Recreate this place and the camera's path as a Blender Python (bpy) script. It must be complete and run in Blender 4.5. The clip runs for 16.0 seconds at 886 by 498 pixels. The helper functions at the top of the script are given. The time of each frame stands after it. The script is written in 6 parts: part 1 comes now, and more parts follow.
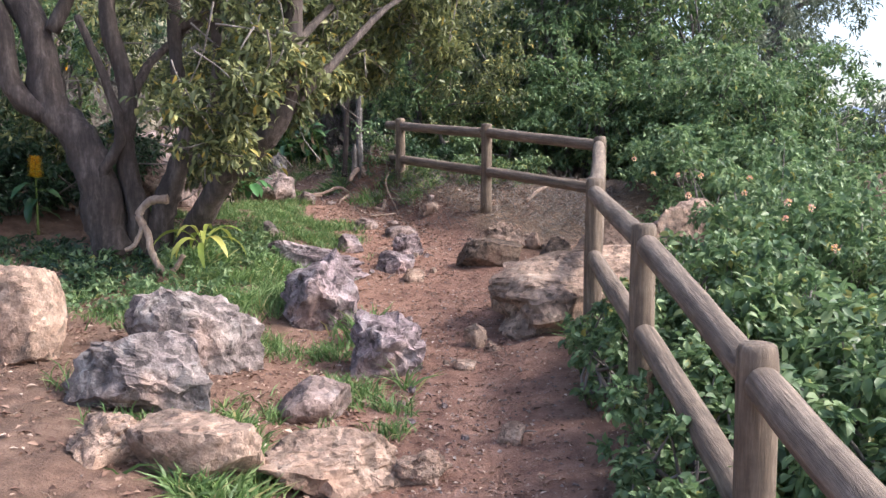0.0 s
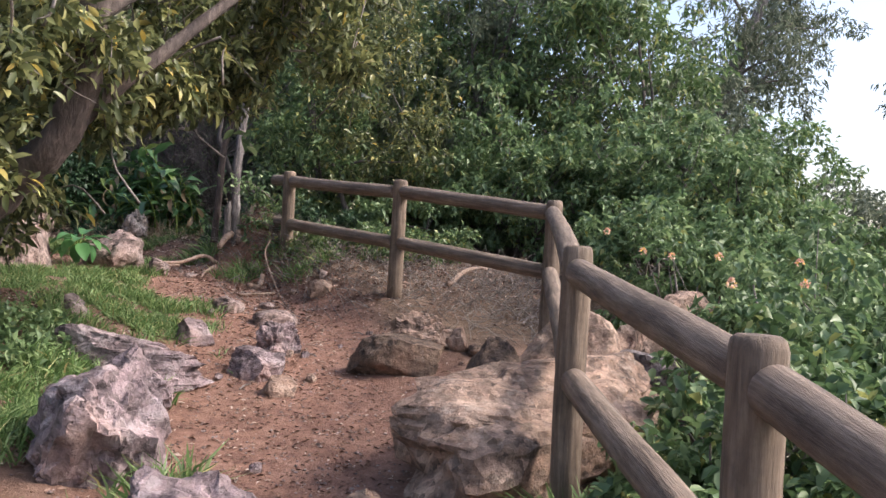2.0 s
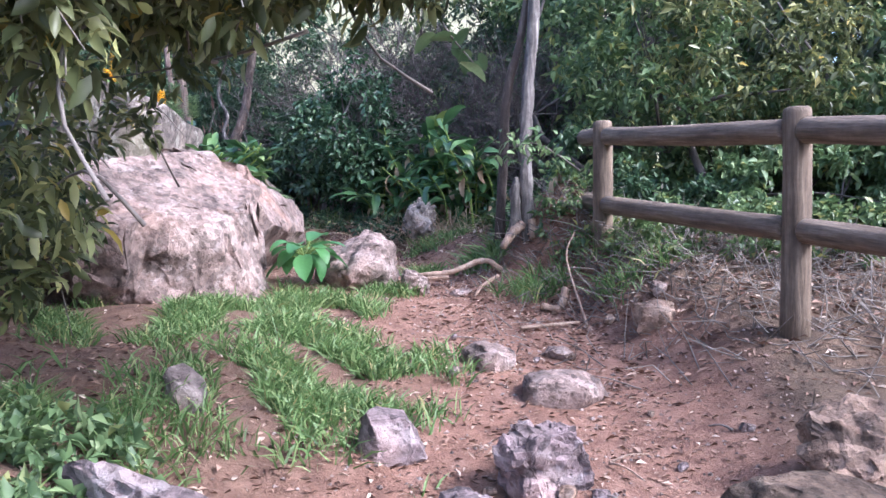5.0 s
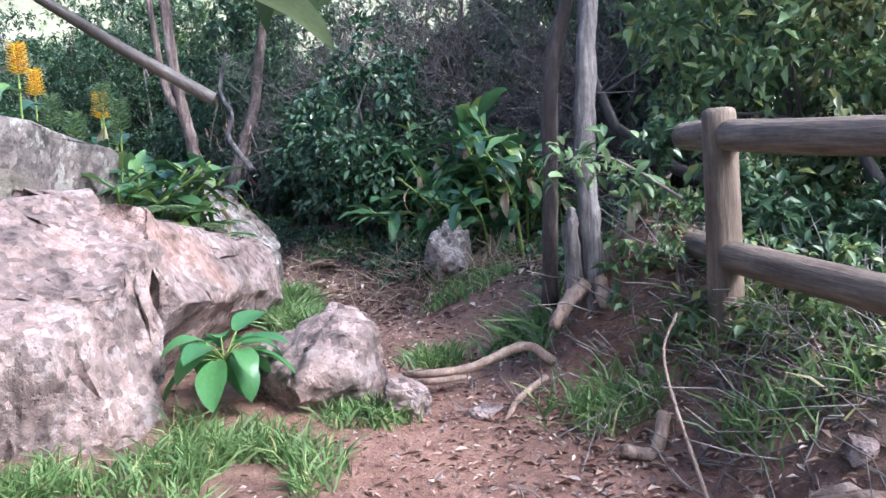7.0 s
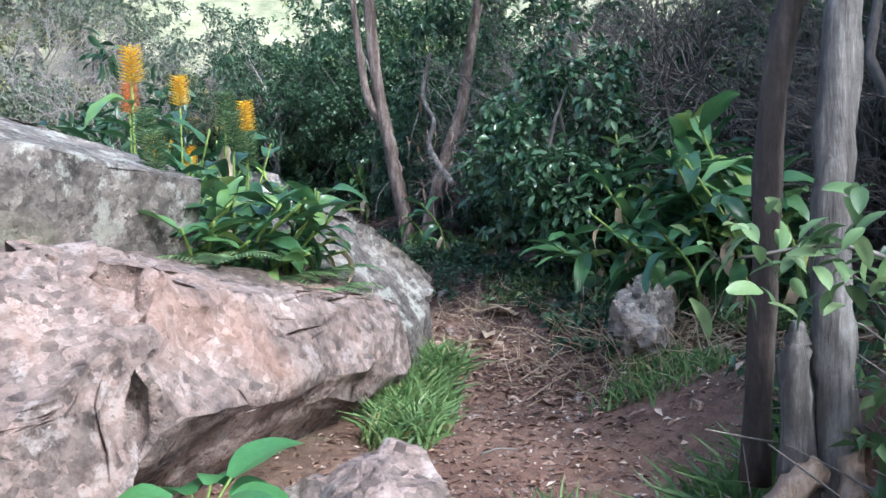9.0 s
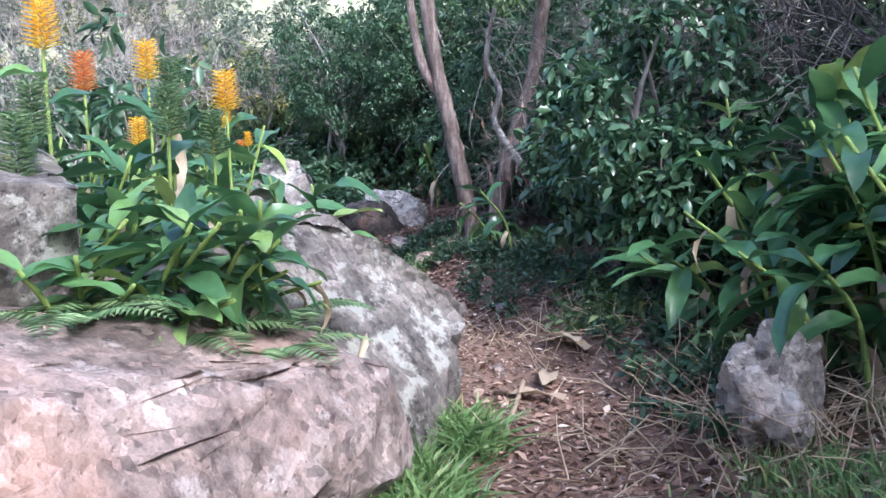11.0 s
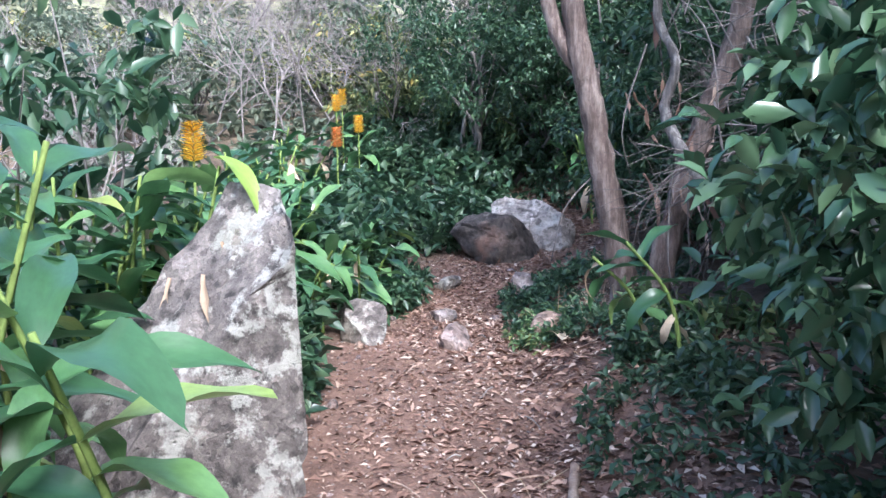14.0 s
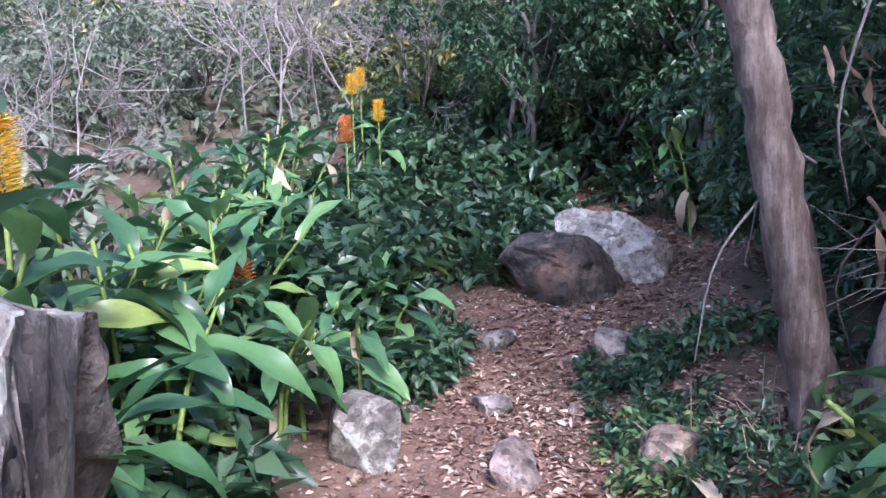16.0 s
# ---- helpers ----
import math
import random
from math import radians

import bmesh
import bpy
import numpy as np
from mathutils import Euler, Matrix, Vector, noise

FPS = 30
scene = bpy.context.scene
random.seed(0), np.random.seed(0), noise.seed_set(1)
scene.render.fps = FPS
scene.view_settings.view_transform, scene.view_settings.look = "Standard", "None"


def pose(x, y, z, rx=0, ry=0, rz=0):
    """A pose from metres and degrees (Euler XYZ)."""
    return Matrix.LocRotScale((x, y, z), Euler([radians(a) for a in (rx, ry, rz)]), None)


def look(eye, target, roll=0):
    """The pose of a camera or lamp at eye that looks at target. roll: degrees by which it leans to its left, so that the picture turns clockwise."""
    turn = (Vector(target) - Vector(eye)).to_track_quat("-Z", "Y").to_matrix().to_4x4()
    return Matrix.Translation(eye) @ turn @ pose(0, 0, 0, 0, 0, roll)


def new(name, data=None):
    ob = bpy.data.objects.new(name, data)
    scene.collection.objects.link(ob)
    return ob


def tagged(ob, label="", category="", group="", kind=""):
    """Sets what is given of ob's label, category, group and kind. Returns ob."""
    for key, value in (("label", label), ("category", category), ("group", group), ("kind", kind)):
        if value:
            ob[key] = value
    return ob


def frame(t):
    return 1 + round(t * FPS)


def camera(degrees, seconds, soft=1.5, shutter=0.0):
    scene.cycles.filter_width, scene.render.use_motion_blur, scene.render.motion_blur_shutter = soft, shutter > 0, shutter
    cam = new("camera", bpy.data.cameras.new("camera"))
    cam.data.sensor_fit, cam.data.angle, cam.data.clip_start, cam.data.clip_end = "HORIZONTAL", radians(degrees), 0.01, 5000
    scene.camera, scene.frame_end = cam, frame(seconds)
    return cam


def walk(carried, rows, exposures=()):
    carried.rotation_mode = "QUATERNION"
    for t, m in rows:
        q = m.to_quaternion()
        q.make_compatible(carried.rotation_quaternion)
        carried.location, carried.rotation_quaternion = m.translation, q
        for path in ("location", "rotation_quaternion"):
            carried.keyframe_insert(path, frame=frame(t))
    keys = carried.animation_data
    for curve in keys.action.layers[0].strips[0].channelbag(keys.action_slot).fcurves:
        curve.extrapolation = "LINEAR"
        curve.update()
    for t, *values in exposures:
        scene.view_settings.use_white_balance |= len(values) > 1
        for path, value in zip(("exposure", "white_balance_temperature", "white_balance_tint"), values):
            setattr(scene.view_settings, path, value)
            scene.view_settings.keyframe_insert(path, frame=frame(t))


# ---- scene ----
cam = camera(55.4, 16.0)
# seconds, eye, target, roll
PATH = [
    (0, (0.083, -0.227, 1.053), (0.069, 1.764, 0.859), -0.0),
    (0.5, (0.088, 0.314, 1.02), (0.157, 2.304, 0.843), -0.7),
    (1, (0.122, 0.992, 1.001), (0.281, 2.983, 0.897), 1.4),
    (1.5, (0.143, 1.625, 0.941), (0.344, 3.615, 0.959), 3.5),
    (2, (0.213, 2.325, 0.899), (0.405, 4.315, 0.916), 3.1),
    (2.5, (0.263, 2.935, 0.917), (0.305, 4.935, 0.913), 2.1),
    (3, (0.327, 3.601, 0.919), (0.252, 5.6, 0.904), 1.7),
    (3.5, (0.357, 4.155, 0.96), (0.066, 6.133, 0.911), -0.5),
    (4, (0.284, 4.687, 0.994), (-0.124, 6.644, 0.959), -0.5),
    (4.5, (0.328, 5.187, 1.045), (-0.191, 7.118, 0.991), -1.5),
    (5, (0.282, 5.705, 1.057), (-0.381, 7.59, 0.989), -0.5),
    (5.2, (0.243, 5.926, 1.112), (-0.436, 7.806, 1.062), -0.2),
    (7.3, (-0.267, 8.314, 1.437), (-1.136, 10.109, 1.287), -3.1),
    (7.5, (-0.295, 8.477, 1.448), (-1.188, 10.257, 1.268), -2.5),
    (8, (-0.289, 8.896, 1.506), (-1.302, 10.605, 1.274), -1.6),
    (8.5, (-0.422, 9.264, 1.6), (-1.636, 10.847, 1.451), -1.4),
    (9, (-0.516, 9.593, 1.643), (-1.865, 11.067, 1.551), -1.6),
    (9.2, (-0.545, 9.715, 1.667), (-1.953, 11.133, 1.572), -2.5),
    (11.3, (-1.488, 11.122, 1.764), (-3.002, 12.42, 1.617), -2.7),
    (11.5, (-1.614, 11.293, 1.75), (-3.1, 12.624, 1.607), -3.3),
    (12, (-1.833, 11.651, 1.777), (-3.307, 12.989, 1.589), -3.6),
    (12.5, (-2.167, 12.011, 1.868), (-3.729, 13.233, 1.605), 0.1),
    (13, (-2.45, 12.394, 2.009), (-4.087, 13.502, 1.705), 2.9),
    (13.5, (-2.813, 12.697, 2.072), (-4.467, 13.792, 1.812), 2.0),
    (14, (-3.291, 13.022, 2.058), (-5.047, 13.961, 1.869), -1.1),
    (14.5, (-3.764, 13.297, 2.06), (-5.614, 14.026, 1.849), -1.9),
    (15, (-4.252, 13.554, 2.115), (-6.085, 14.331, 1.922), -1.1),
    (15.5, (-4.716, 13.834, 2.178), (-6.529, 14.653, 1.976), -1.3),
    (16, (-5.243, 14.055, 2.185), (-7.042, 14.9, 1.961), -2.0),
]
# the clip's camera brightens and cools its picture on the way
EXPOSURES = [(0, 1.45, 6100, 13), (2.5, 1.2, 6500, 16), (4, 1.7, 5800, 16), (5, 1.85, 5300, 19), (8, 1.75, 5250, 8), (9, 1.6, 5250, 4), (12.5, 2.1, 5250, 17), (14, 1.95, 5250, 11), (15, 1.75, 5200, 19), (16, 1.8, 5200, 20)]
walk(cam, [(t, look(eye, target, roll)) for t, eye, target, roll in PATH], EXPOSURES)

# ---- world and light ----
world = bpy.data.worlds.new("world")
scene.world = world
world.use_nodes = True
_sky = world.node_tree.nodes.new("ShaderNodeTexSky")
_sky.sky_type, _sky.sun_disc = "NISHITA", False
_sky.sun_elevation, _sky.sun_rotation = radians(43), radians(98)
_sky.air_density, _sky.dust_density, _sky.ozone_density = 1.0, 4.0, 0.6
world.node_tree.links.new(_sky.outputs[0], world.node_tree.nodes["Background"].inputs[0])
world.node_tree.nodes["Background"].inputs[1].default_value = 0.15
sun = new("sun", bpy.data.lights.new("sun", "SUN"))
sun.data.energy, sun.data.angle, sun.data.color = 1.8, radians(12), (1.0, 0.94, 0.86)
sun.matrix_world = look((10 * math.sin(radians(98)), 10 * math.cos(radians(98)), 9.3), (0, 0, 0))

# ---- materials ----
def material(name):
    m = bpy.data.materials.new(name)
    m.use_nodes = True
    t = m.node_tree
    return m, t.nodes, t.links, t.nodes["Principled BSDF"]


def ramp(nodes, stops):
    r = nodes.new("ShaderNodeValToRGB")
    while len(r.color_ramp.elements) < len(stops):
        r.color_ramp.elements.new(0.5)
    for e, (at, c) in zip(r.color_ramp.elements, stops):
        e.position, e.color = at, (*c, 1)
    return r


def noise_node(nodes, links, scale, detail=6, rough=0.6, vector=None, kind="ShaderNodeTexNoise"):
    n = nodes.new(kind)
    n.inputs["Scale"].default_value = scale
    if kind == "ShaderNodeTexNoise":
        n.inputs["Detail"].default_value, n.inputs["Roughness"].default_value = detail, rough
    if vector is not None:
        links.new(vector, n.inputs["Vector"])
    return n


def mix(nodes, links, fac, a, b, mode="MIX"):
    m = nodes.new("ShaderNodeMix")
    m.data_type, m.blend_type = "RGBA", mode
    for socket, value in zip((m.inputs[0], m.inputs[6], m.inputs[7]), (fac, a, b)):
        if hasattr(value, "links"):
            links.new(value, socket)
        else:
            socket.default_value = value if isinstance(value, float) else (*value, 1)
    return m.outputs[2]


def bump(nodes, links, bsdf, height, strength, distance=0.02):
    b = nodes.new("ShaderNodeBump")
    b.inputs["Strength"].default_value, b.inputs["Distance"].default_value = strength, distance
    links.new(height, b.inputs["Height"])
    links.new(b.outputs[0], bsdf.inputs["Normal"])


def leaf_material(name, stops, gloss=0.5, through_light=0.38):
    m, n, l, p = material(name)
    geo = n.new("ShaderNodeNewGeometry")
    info = n.new("ShaderNodeObjectInfo")
    add = n.new("ShaderNodeMath")
    add.operation = "ADD"
    l.new(geo.outputs["Random Per Island"], add.inputs[0])
    l.new(info.outputs["Random"], add.inputs[1])
    frac = n.new("ShaderNodeMath")
    frac.operation = "FRACT"
    l.new(add.outputs[0], frac.inputs[0])
    r = ramp(n, stops)
    l.new(frac.outputs[0], r.inputs[0])
    spots = noise_node(n, l, 9.0)
    c = mix(n, l, 0.35, r.outputs[0], spots.outputs[0], "OVERLAY")
    l.new(c, p.inputs["Base Color"])
    p.inputs["Roughness"].default_value = gloss
    t = n.new("ShaderNodeBsdfTranslucent")
    l.new(c, t.inputs[0])
    mx = n.new("ShaderNodeMixShader")
    mx.inputs[0].default_value = through_light
    l.new(p.outputs[0], mx.inputs[1])
    l.new(t.outputs[0], mx.inputs[2])
    l.new(mx.outputs[0], n["Material Output"].inputs[0])
    return m


def rock_material(name, dark, mid, pale, lichen, lichen_amount, soil=(0.30, 0.15, 0.09)):
    m, n, l, p = material(name)
    co = n.new("ShaderNodeTexCoord").outputs["Object"]
    big = noise_node(n, l, 3.0, 8, 0.65, co)
    fine = noise_node(n, l, 26.0, 8, 0.7, co)
    cell = noise_node(n, l, 9.0, vector=co, kind="ShaderNodeTexVoronoi")
    r = ramp(n, [(0.36, tuple(0.7 * q for q in dark)), (0.5, mid), (0.64, pale)])
    l.new(big.outputs[0], r.inputs[0])
    c = mix(n, l, 0.8, r.outputs[0], fine.outputs[0], "OVERLAY")
    grit = noise_node(n, l, 90.0, 4, 0.7, co)
    c = mix(n, l, 0.8, c, grit.outputs[0], "OVERLAY")
    pebble = noise_node(n, l, 30.0, vector=co, kind="ShaderNodeTexVoronoi")
    tone = n.new("ShaderNodeRGBToBW")
    l.new(pebble.outputs["Color"], tone.inputs[0])
    c = mix(n, l, 0.8, c, tone.outputs[0], "OVERLAY")
    mottle = noise_node(n, l, 17.0, 5, 0.6, co)
    mr = ramp(n, [(0.38, (0, 0, 0)), (0.6, (1, 1, 1))])
    l.new(mottle.outputs[0], mr.inputs[0])
    c = mix(n, l, mix(n, l, 0.4, (0, 0, 0), mr.outputs[0]), c, pale)
    pits = noise_node(n, l, 34.0, vector=co, kind="ShaderNodeTexVoronoi")
    ck = ramp(n, [(0.0, (0.16, 0.16, 0.16)), (0.25, (0, 0, 0))])
    l.new(pits.outputs["Distance"], ck.inputs[0])
    c = mix(n, l, ck.outputs[0], c, dark)
    patch = noise_node(n, l, 7.0, 6, 0.7, co)
    pr = ramp(n, [(0.60 - 0.22 * lichen_amount, (0, 0, 0)), (0.66 - 0.2 * lichen_amount, (1, 1, 1))])
    l.new(patch.outputs[0], pr.inputs[0])
    c = mix(n, l, mix(n, l, 0.6, (0, 0, 0), pr.outputs[0]), c, lichen)
    stain = noise_node(n, l, 1.7, 4, 0.6, co)
    sr = ramp(n, [(0.55, (0, 0, 0)), (0.75, (0.7, 0.7, 0.7))])
    l.new(stain.outputs[0], sr.inputs[0])
    c = mix(n, l, sr.outputs[0], c, soil)
    l.new(c, p.inputs["Base Color"])
    p.inputs["Roughness"].default_value = 0.9
    h = mix(n, l, 0.5, fine.outputs[0], cell.outputs[0])
    h = mix(n, l, 0.4, h, big.outputs[0])
    h = mix(n, l, 0.35, h, tone.outputs[0])
    h = mix(n, l, ck.outputs[0], h, (0, 0, 0))
    bump(n, l, p, h, 1.0, 0.1)
    return m


def wood_material(name, stops, stretch=14.0, cracks=True):
    m, n, l, p = material(name)
    co = n.new("ShaderNodeTexCoord").outputs["Object"]
    mp = n.new("ShaderNodeMapping")
    mp.inputs["Scale"].default_value = (stretch, stretch, 1.0)
    l.new(co, mp.inputs[0])
    info = n.new("ShaderNodeObjectInfo")
    l.new(info.outputs["Random"], mp.inputs["Location"])
    grain = noise_node(n, l, 3.0, 8, 0.7, mp.outputs[0])
    wide = noise_node(n, l, 2.2, 4, 0.6, co)
    r = ramp(n, stops)
    l.new(grain.outputs[0], r.inputs[0])
    c = mix(n, l, 0.7, r.outputs[0], wide.outputs[0], "OVERLAY")
    spots = noise_node(n, l, 24.0, 6, 0.75, co)
    c = mix(n, l, 0.75 if stretch < 10 else 0.45, c, spots.outputs[0], "OVERLAY")
    l.new(c, p.inputs["Base Color"])
    p.inputs["Roughness"].default_value = 0.8
    bump(n, l, p, grain.outputs[0], 1.0 if cracks else 0.5, 0.012 if stretch > 10 else 0.03)
    return m


GREEN_MID = leaf_material("leaf_mid_green", [(0.0, (0.055, 0.1, 0.04)), (0.5, (0.12, 0.195, 0.08)), (0.88, (0.22, 0.3, 0.13)), (1.0, (0.3, 0.3, 0.09))], 0.42)
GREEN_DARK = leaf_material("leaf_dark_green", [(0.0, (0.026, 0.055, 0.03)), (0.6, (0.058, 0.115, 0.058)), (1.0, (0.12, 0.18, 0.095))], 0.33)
GREEN_LAUREL = leaf_material("leaf_laurel", [(0.0, (0.03, 0.068, 0.036)), (0.55, (0.058, 0.112, 0.056)), (1.0, (0.12, 0.19, 0.1))], 0.24, 0.18)
GREEN_OLIVE = leaf_material("leaf_olive", [(0.0, (0.045, 0.06, 0.025)), (0.45, (0.12, 0.145, 0.06)), (0.82, (0.26, 0.28, 0.12)), (0.95, (0.42, 0.42, 0.17)), (1.0, (0.5, 0.36, 0.08))], 0.42)
GREEN_FRESH = leaf_material("leaf_fresh", [(0.0, (0.075, 0.13, 0.06)), (0.6, (0.155, 0.245, 0.105)), (0.97, (0.28, 0.37, 0.18)), (1.0, (0.35, 0.32, 0.08))], 0.5)
# grey-green leaves, paled: the haze of distance is mixed into their colour
GREEN_HAZED = leaf_material("leaf_hazed_grey_green", [(0.0, (0.085, 0.115, 0.08)), (1.0, (0.22, 0.25, 0.17))], 0.6)
GREEN_GINGER = leaf_material("leaf_ginger", [(0.0, (0.035, 0.085, 0.038)), (0.6, (0.07, 0.155, 0.06)), (0.9, (0.14, 0.25, 0.085)), (1.0, (0.28, 0.34, 0.09))], 0.3, 0.26)
GREEN_BROAD = leaf_material("leaf_broad", [(0.0, (0.06, 0.17, 0.06)), (1.0, (0.10, 0.25, 0.08))], 0.4)
GRASS = leaf_material("grass", [(0.0, (0.08, 0.15, 0.045)), (0.6, (0.16, 0.26, 0.085)), (0.93, (0.27, 0.36, 0.15)), (1.0, (0.42, 0.36, 0.16))], 0.5, 0.35)
DRY_LEAF = leaf_material("dry_leaf", [(0.0, (0.09, 0.045, 0.03)), (0.5, (0.21, 0.12, 0.085)), (0.82, (0.36, 0.24, 0.18)), (0.95, (0.5, 0.39, 0.31)), (1.0, (0.66, 0.56, 0.47))], 0.75, 0.1)
STRAW = leaf_material("withered_leaf", [(0.0, (0.28, 0.19, 0.12)), (1.0, (0.52, 0.42, 0.30))], 0.7, 0.15)
PETAL = leaf_material("yellow_petal", [(0.0, (0.75, 0.36, 0.01)), (0.6, (0.85, 0.55, 0.02)), (1.0, (0.85, 0.70, 0.10))], 0.5, 0.3)
PETAL_ORANGE = leaf_material("orange_petal", [(0.0, (0.60, 0.16, 0.03)), (1.0, (0.80, 0.35, 0.08))], 0.5, 0.3)
PETAL_PINK = leaf_material("pink_petal", [(0.0, (0.80, 0.35, 0.30)), (0.6, (0.85, 0.62, 0.50)), (1.0, (0.85, 0.50, 0.06))], 0.6, 0.3)

ROCK_GREY = rock_material("rock_grey", (0.05, 0.042, 0.04), (0.145, 0.115, 0.107), (0.29, 0.24, 0.22), (0.40, 0.36, 0.33), 0.3)
ROCK_PURPLE = rock_material("rock_purple", (0.045, 0.034, 0.037), (0.165, 0.122, 0.126), (0.33, 0.26, 0.26), (0.44, 0.38, 0.38), 0.3)
ROCK_TAN = rock_material("rock_tan", (0.10, 0.063, 0.045), (0.25, 0.165, 0.12), (0.42, 0.31, 0.24), (0.42, 0.34, 0.28), 0.15)
ROCK_DARK = rock_material("rock_dark", (0.02, 0.017, 0.016), (0.05, 0.04, 0.036), (0.1, 0.08, 0.068), (0.2, 0.175, 0.15), 0.03)
ROCK_BROWN = rock_material("rock_brown", (0.035, 0.024, 0.019), (0.1, 0.068, 0.05), (0.21, 0.145, 0.1), (0.3, 0.25, 0.2), 0.05)
ROCK_PINK = rock_material("rock_pink", (0.07, 0.05, 0.045), (0.19, 0.135, 0.118), (0.32, 0.25, 0.225), (0.42, 0.36, 0.34), 0.22, (0.33, 0.19, 0.14))
ROCK_PALE = rock_material("rock_pale", (0.12, 0.1, 0.09), (0.29, 0.25, 0.225), (0.46, 0.41, 0.375), (0.52, 0.49, 0.45), 0.3)
ROCK_LICHEN = rock_material("rock_lichen", (0.045, 0.038, 0.035), (0.13, 0.11, 0.1), (0.25, 0.215, 0.19), (0.47, 0.46, 0.41), 0.36, (0.2, 0.19, 0.12))

POST_WOOD = wood_material("weathered_post", [(0.25, (0.045, 0.032, 0.024)), (0.5, (0.15, 0.11, 0.08)), (0.75, (0.29, 0.225, 0.17))])
RAIL_WOOD = wood_material("weathered_rail", [(0.25, (0.04, 0.029, 0.022)), (0.5, (0.165, 0.123, 0.093)), (0.75, (0.33, 0.265, 0.21))])
BARK = wood_material("bark", [(0.25, (0.02, 0.015, 0.013)), (0.5, (0.065, 0.048, 0.042)), (0.78, (0.19, 0.155, 0.135))], 5.0)
BARK_GREY = wood_material("grey_bark", [(0.28, (0.03, 0.026, 0.024)), (0.5, (0.13, 0.115, 0.11)), (0.72, (0.36, 0.335, 0.315))], 9.0)
BARK_RED = wood_material("red_brown_bark", [(0.3, (0.03, 0.02, 0.017)), (0.48, (0.12, 0.083, 0.07)), (0.7, (0.32, 0.26, 0.23))], 6.0)
TWIG = wood_material("grey_twig", [(0.2, (0.07, 0.06, 0.055)), (0.5, (0.19, 0.165, 0.15)), (0.8, (0.36, 0.33, 0.31))], 3.0, False)
TWIG_DARK = wood_material("dark_twig", [(0.2, (0.035, 0.028, 0.025)), (0.5, (0.095, 0.08, 0.074)), (0.8, (0.22, 0.2, 0.19))], 3.0, False)
TWIG_PALE = wood_material("pale_twig", [(0.2, (0.12, 0.098, 0.09)), (0.5, (0.25, 0.215, 0.2)), (0.8, (0.4, 0.36, 0.34))], 3.0, False)
ROOT_WOOD = wood_material("bleached_root", [(0.2, (0.14, 0.085, 0.06)), (0.5, (0.34, 0.24, 0.18)), (0.8, (0.56, 0.46, 0.38))], 6.0)
STEM = wood_material("green_stem", [(0.2, (0.09, 0.15, 0.03)), (0.8, (0.24, 0.30, 0.07))], 3.0, False)


def soil_material():
    m, n, l, p = material("red_soil")
    co = n.new("ShaderNodeNewGeometry").outputs["Position"]
    big = noise_node(n, l, 0.9, 6, 0.6, co)
    mid = noise_node(n, l, 7.0, 8, 0.7, co)
    fine = noise_node(n, l, 70.0, 4, 0.7, co)
    chips = noise_node(n, l, 30.0, vector=co, kind="ShaderNodeTexVoronoi")
    r = ramp(n, [(0.3, (0.125, 0.062, 0.043)), (0.5, (0.24, 0.128, 0.09)), (0.72, (0.35, 0.21, 0.16))])
    l.new(mid.outputs[0], r.inputs[0])
    path = mix(n, l, 0.4, r.outputs[0], fine.outputs[0], "OVERLAY")
    cr = ramp(n, [(0.0, (1, 1, 1)), (0.2, (0, 0, 0))])
    l.new(chips.outputs["Distance"], cr.inputs[0])
    path = mix(n, l, mix(n, l, 0.6, (0, 0, 0), cr.outputs[0]), path, (0.46, 0.34, 0.27))
    r2 = ramp(n, [(0.3, (0.045, 0.030, 0.022)), (0.52, (0.11, 0.075, 0.05)), (0.75, (0.20, 0.135, 0.095))])
    l.new(mid.outputs[0], r2.inputs[0])
    humus = mix(n, l, 0.5, r2.outputs[0], fine.outputs[0], "OVERLAY")
    r3 = ramp(n, [(0.3, (0.14, 0.15, 0.08)), (0.5, (0.25, 0.25, 0.15)), (0.7, (0.36, 0.33, 0.22))])
    l.new(big.outputs[0], r3.inputs[0])
    meadow = mix(n, l, 0.5, r3.outputs[0], mid.outputs[0], "OVERLAY")
    at = n.new("ShaderNodeAttribute")
    at.attribute_name = "cover_haze"
    split = n.new("ShaderNodeSeparateColor")
    l.new(at.outputs["Color"], split.inputs[0])
    add = n.new("ShaderNodeMath")
    add.operation = "MULTIPLY_ADD"
    l.new(big.outputs[0], add.inputs[0])
    add.inputs[1].default_value = 0.7
    add.inputs[2].default_value = -0.35
    tot = n.new("ShaderNodeMath")
    tot.use_clamp = True
    l.new(add.outputs[0], tot.inputs[0])
    l.new(split.outputs[0], tot.inputs[1])
    c = mix(n, l, tot.outputs[0], path, humus)
    c = mix(n, l, split.outputs[1], c, meadow)
    # far ground turns blue: distance haze put into the colour
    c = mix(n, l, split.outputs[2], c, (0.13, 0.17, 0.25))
    l.new(c, p.inputs["Base Color"])
    p.inputs["Roughness"].default_value = 0.95
    h = mix(n, l, 0.5, mid.outputs[0], fine.outputs[0])
    bump(n, l, p, h, 1.0, 0.04)
    return m


SOIL = soil_material()


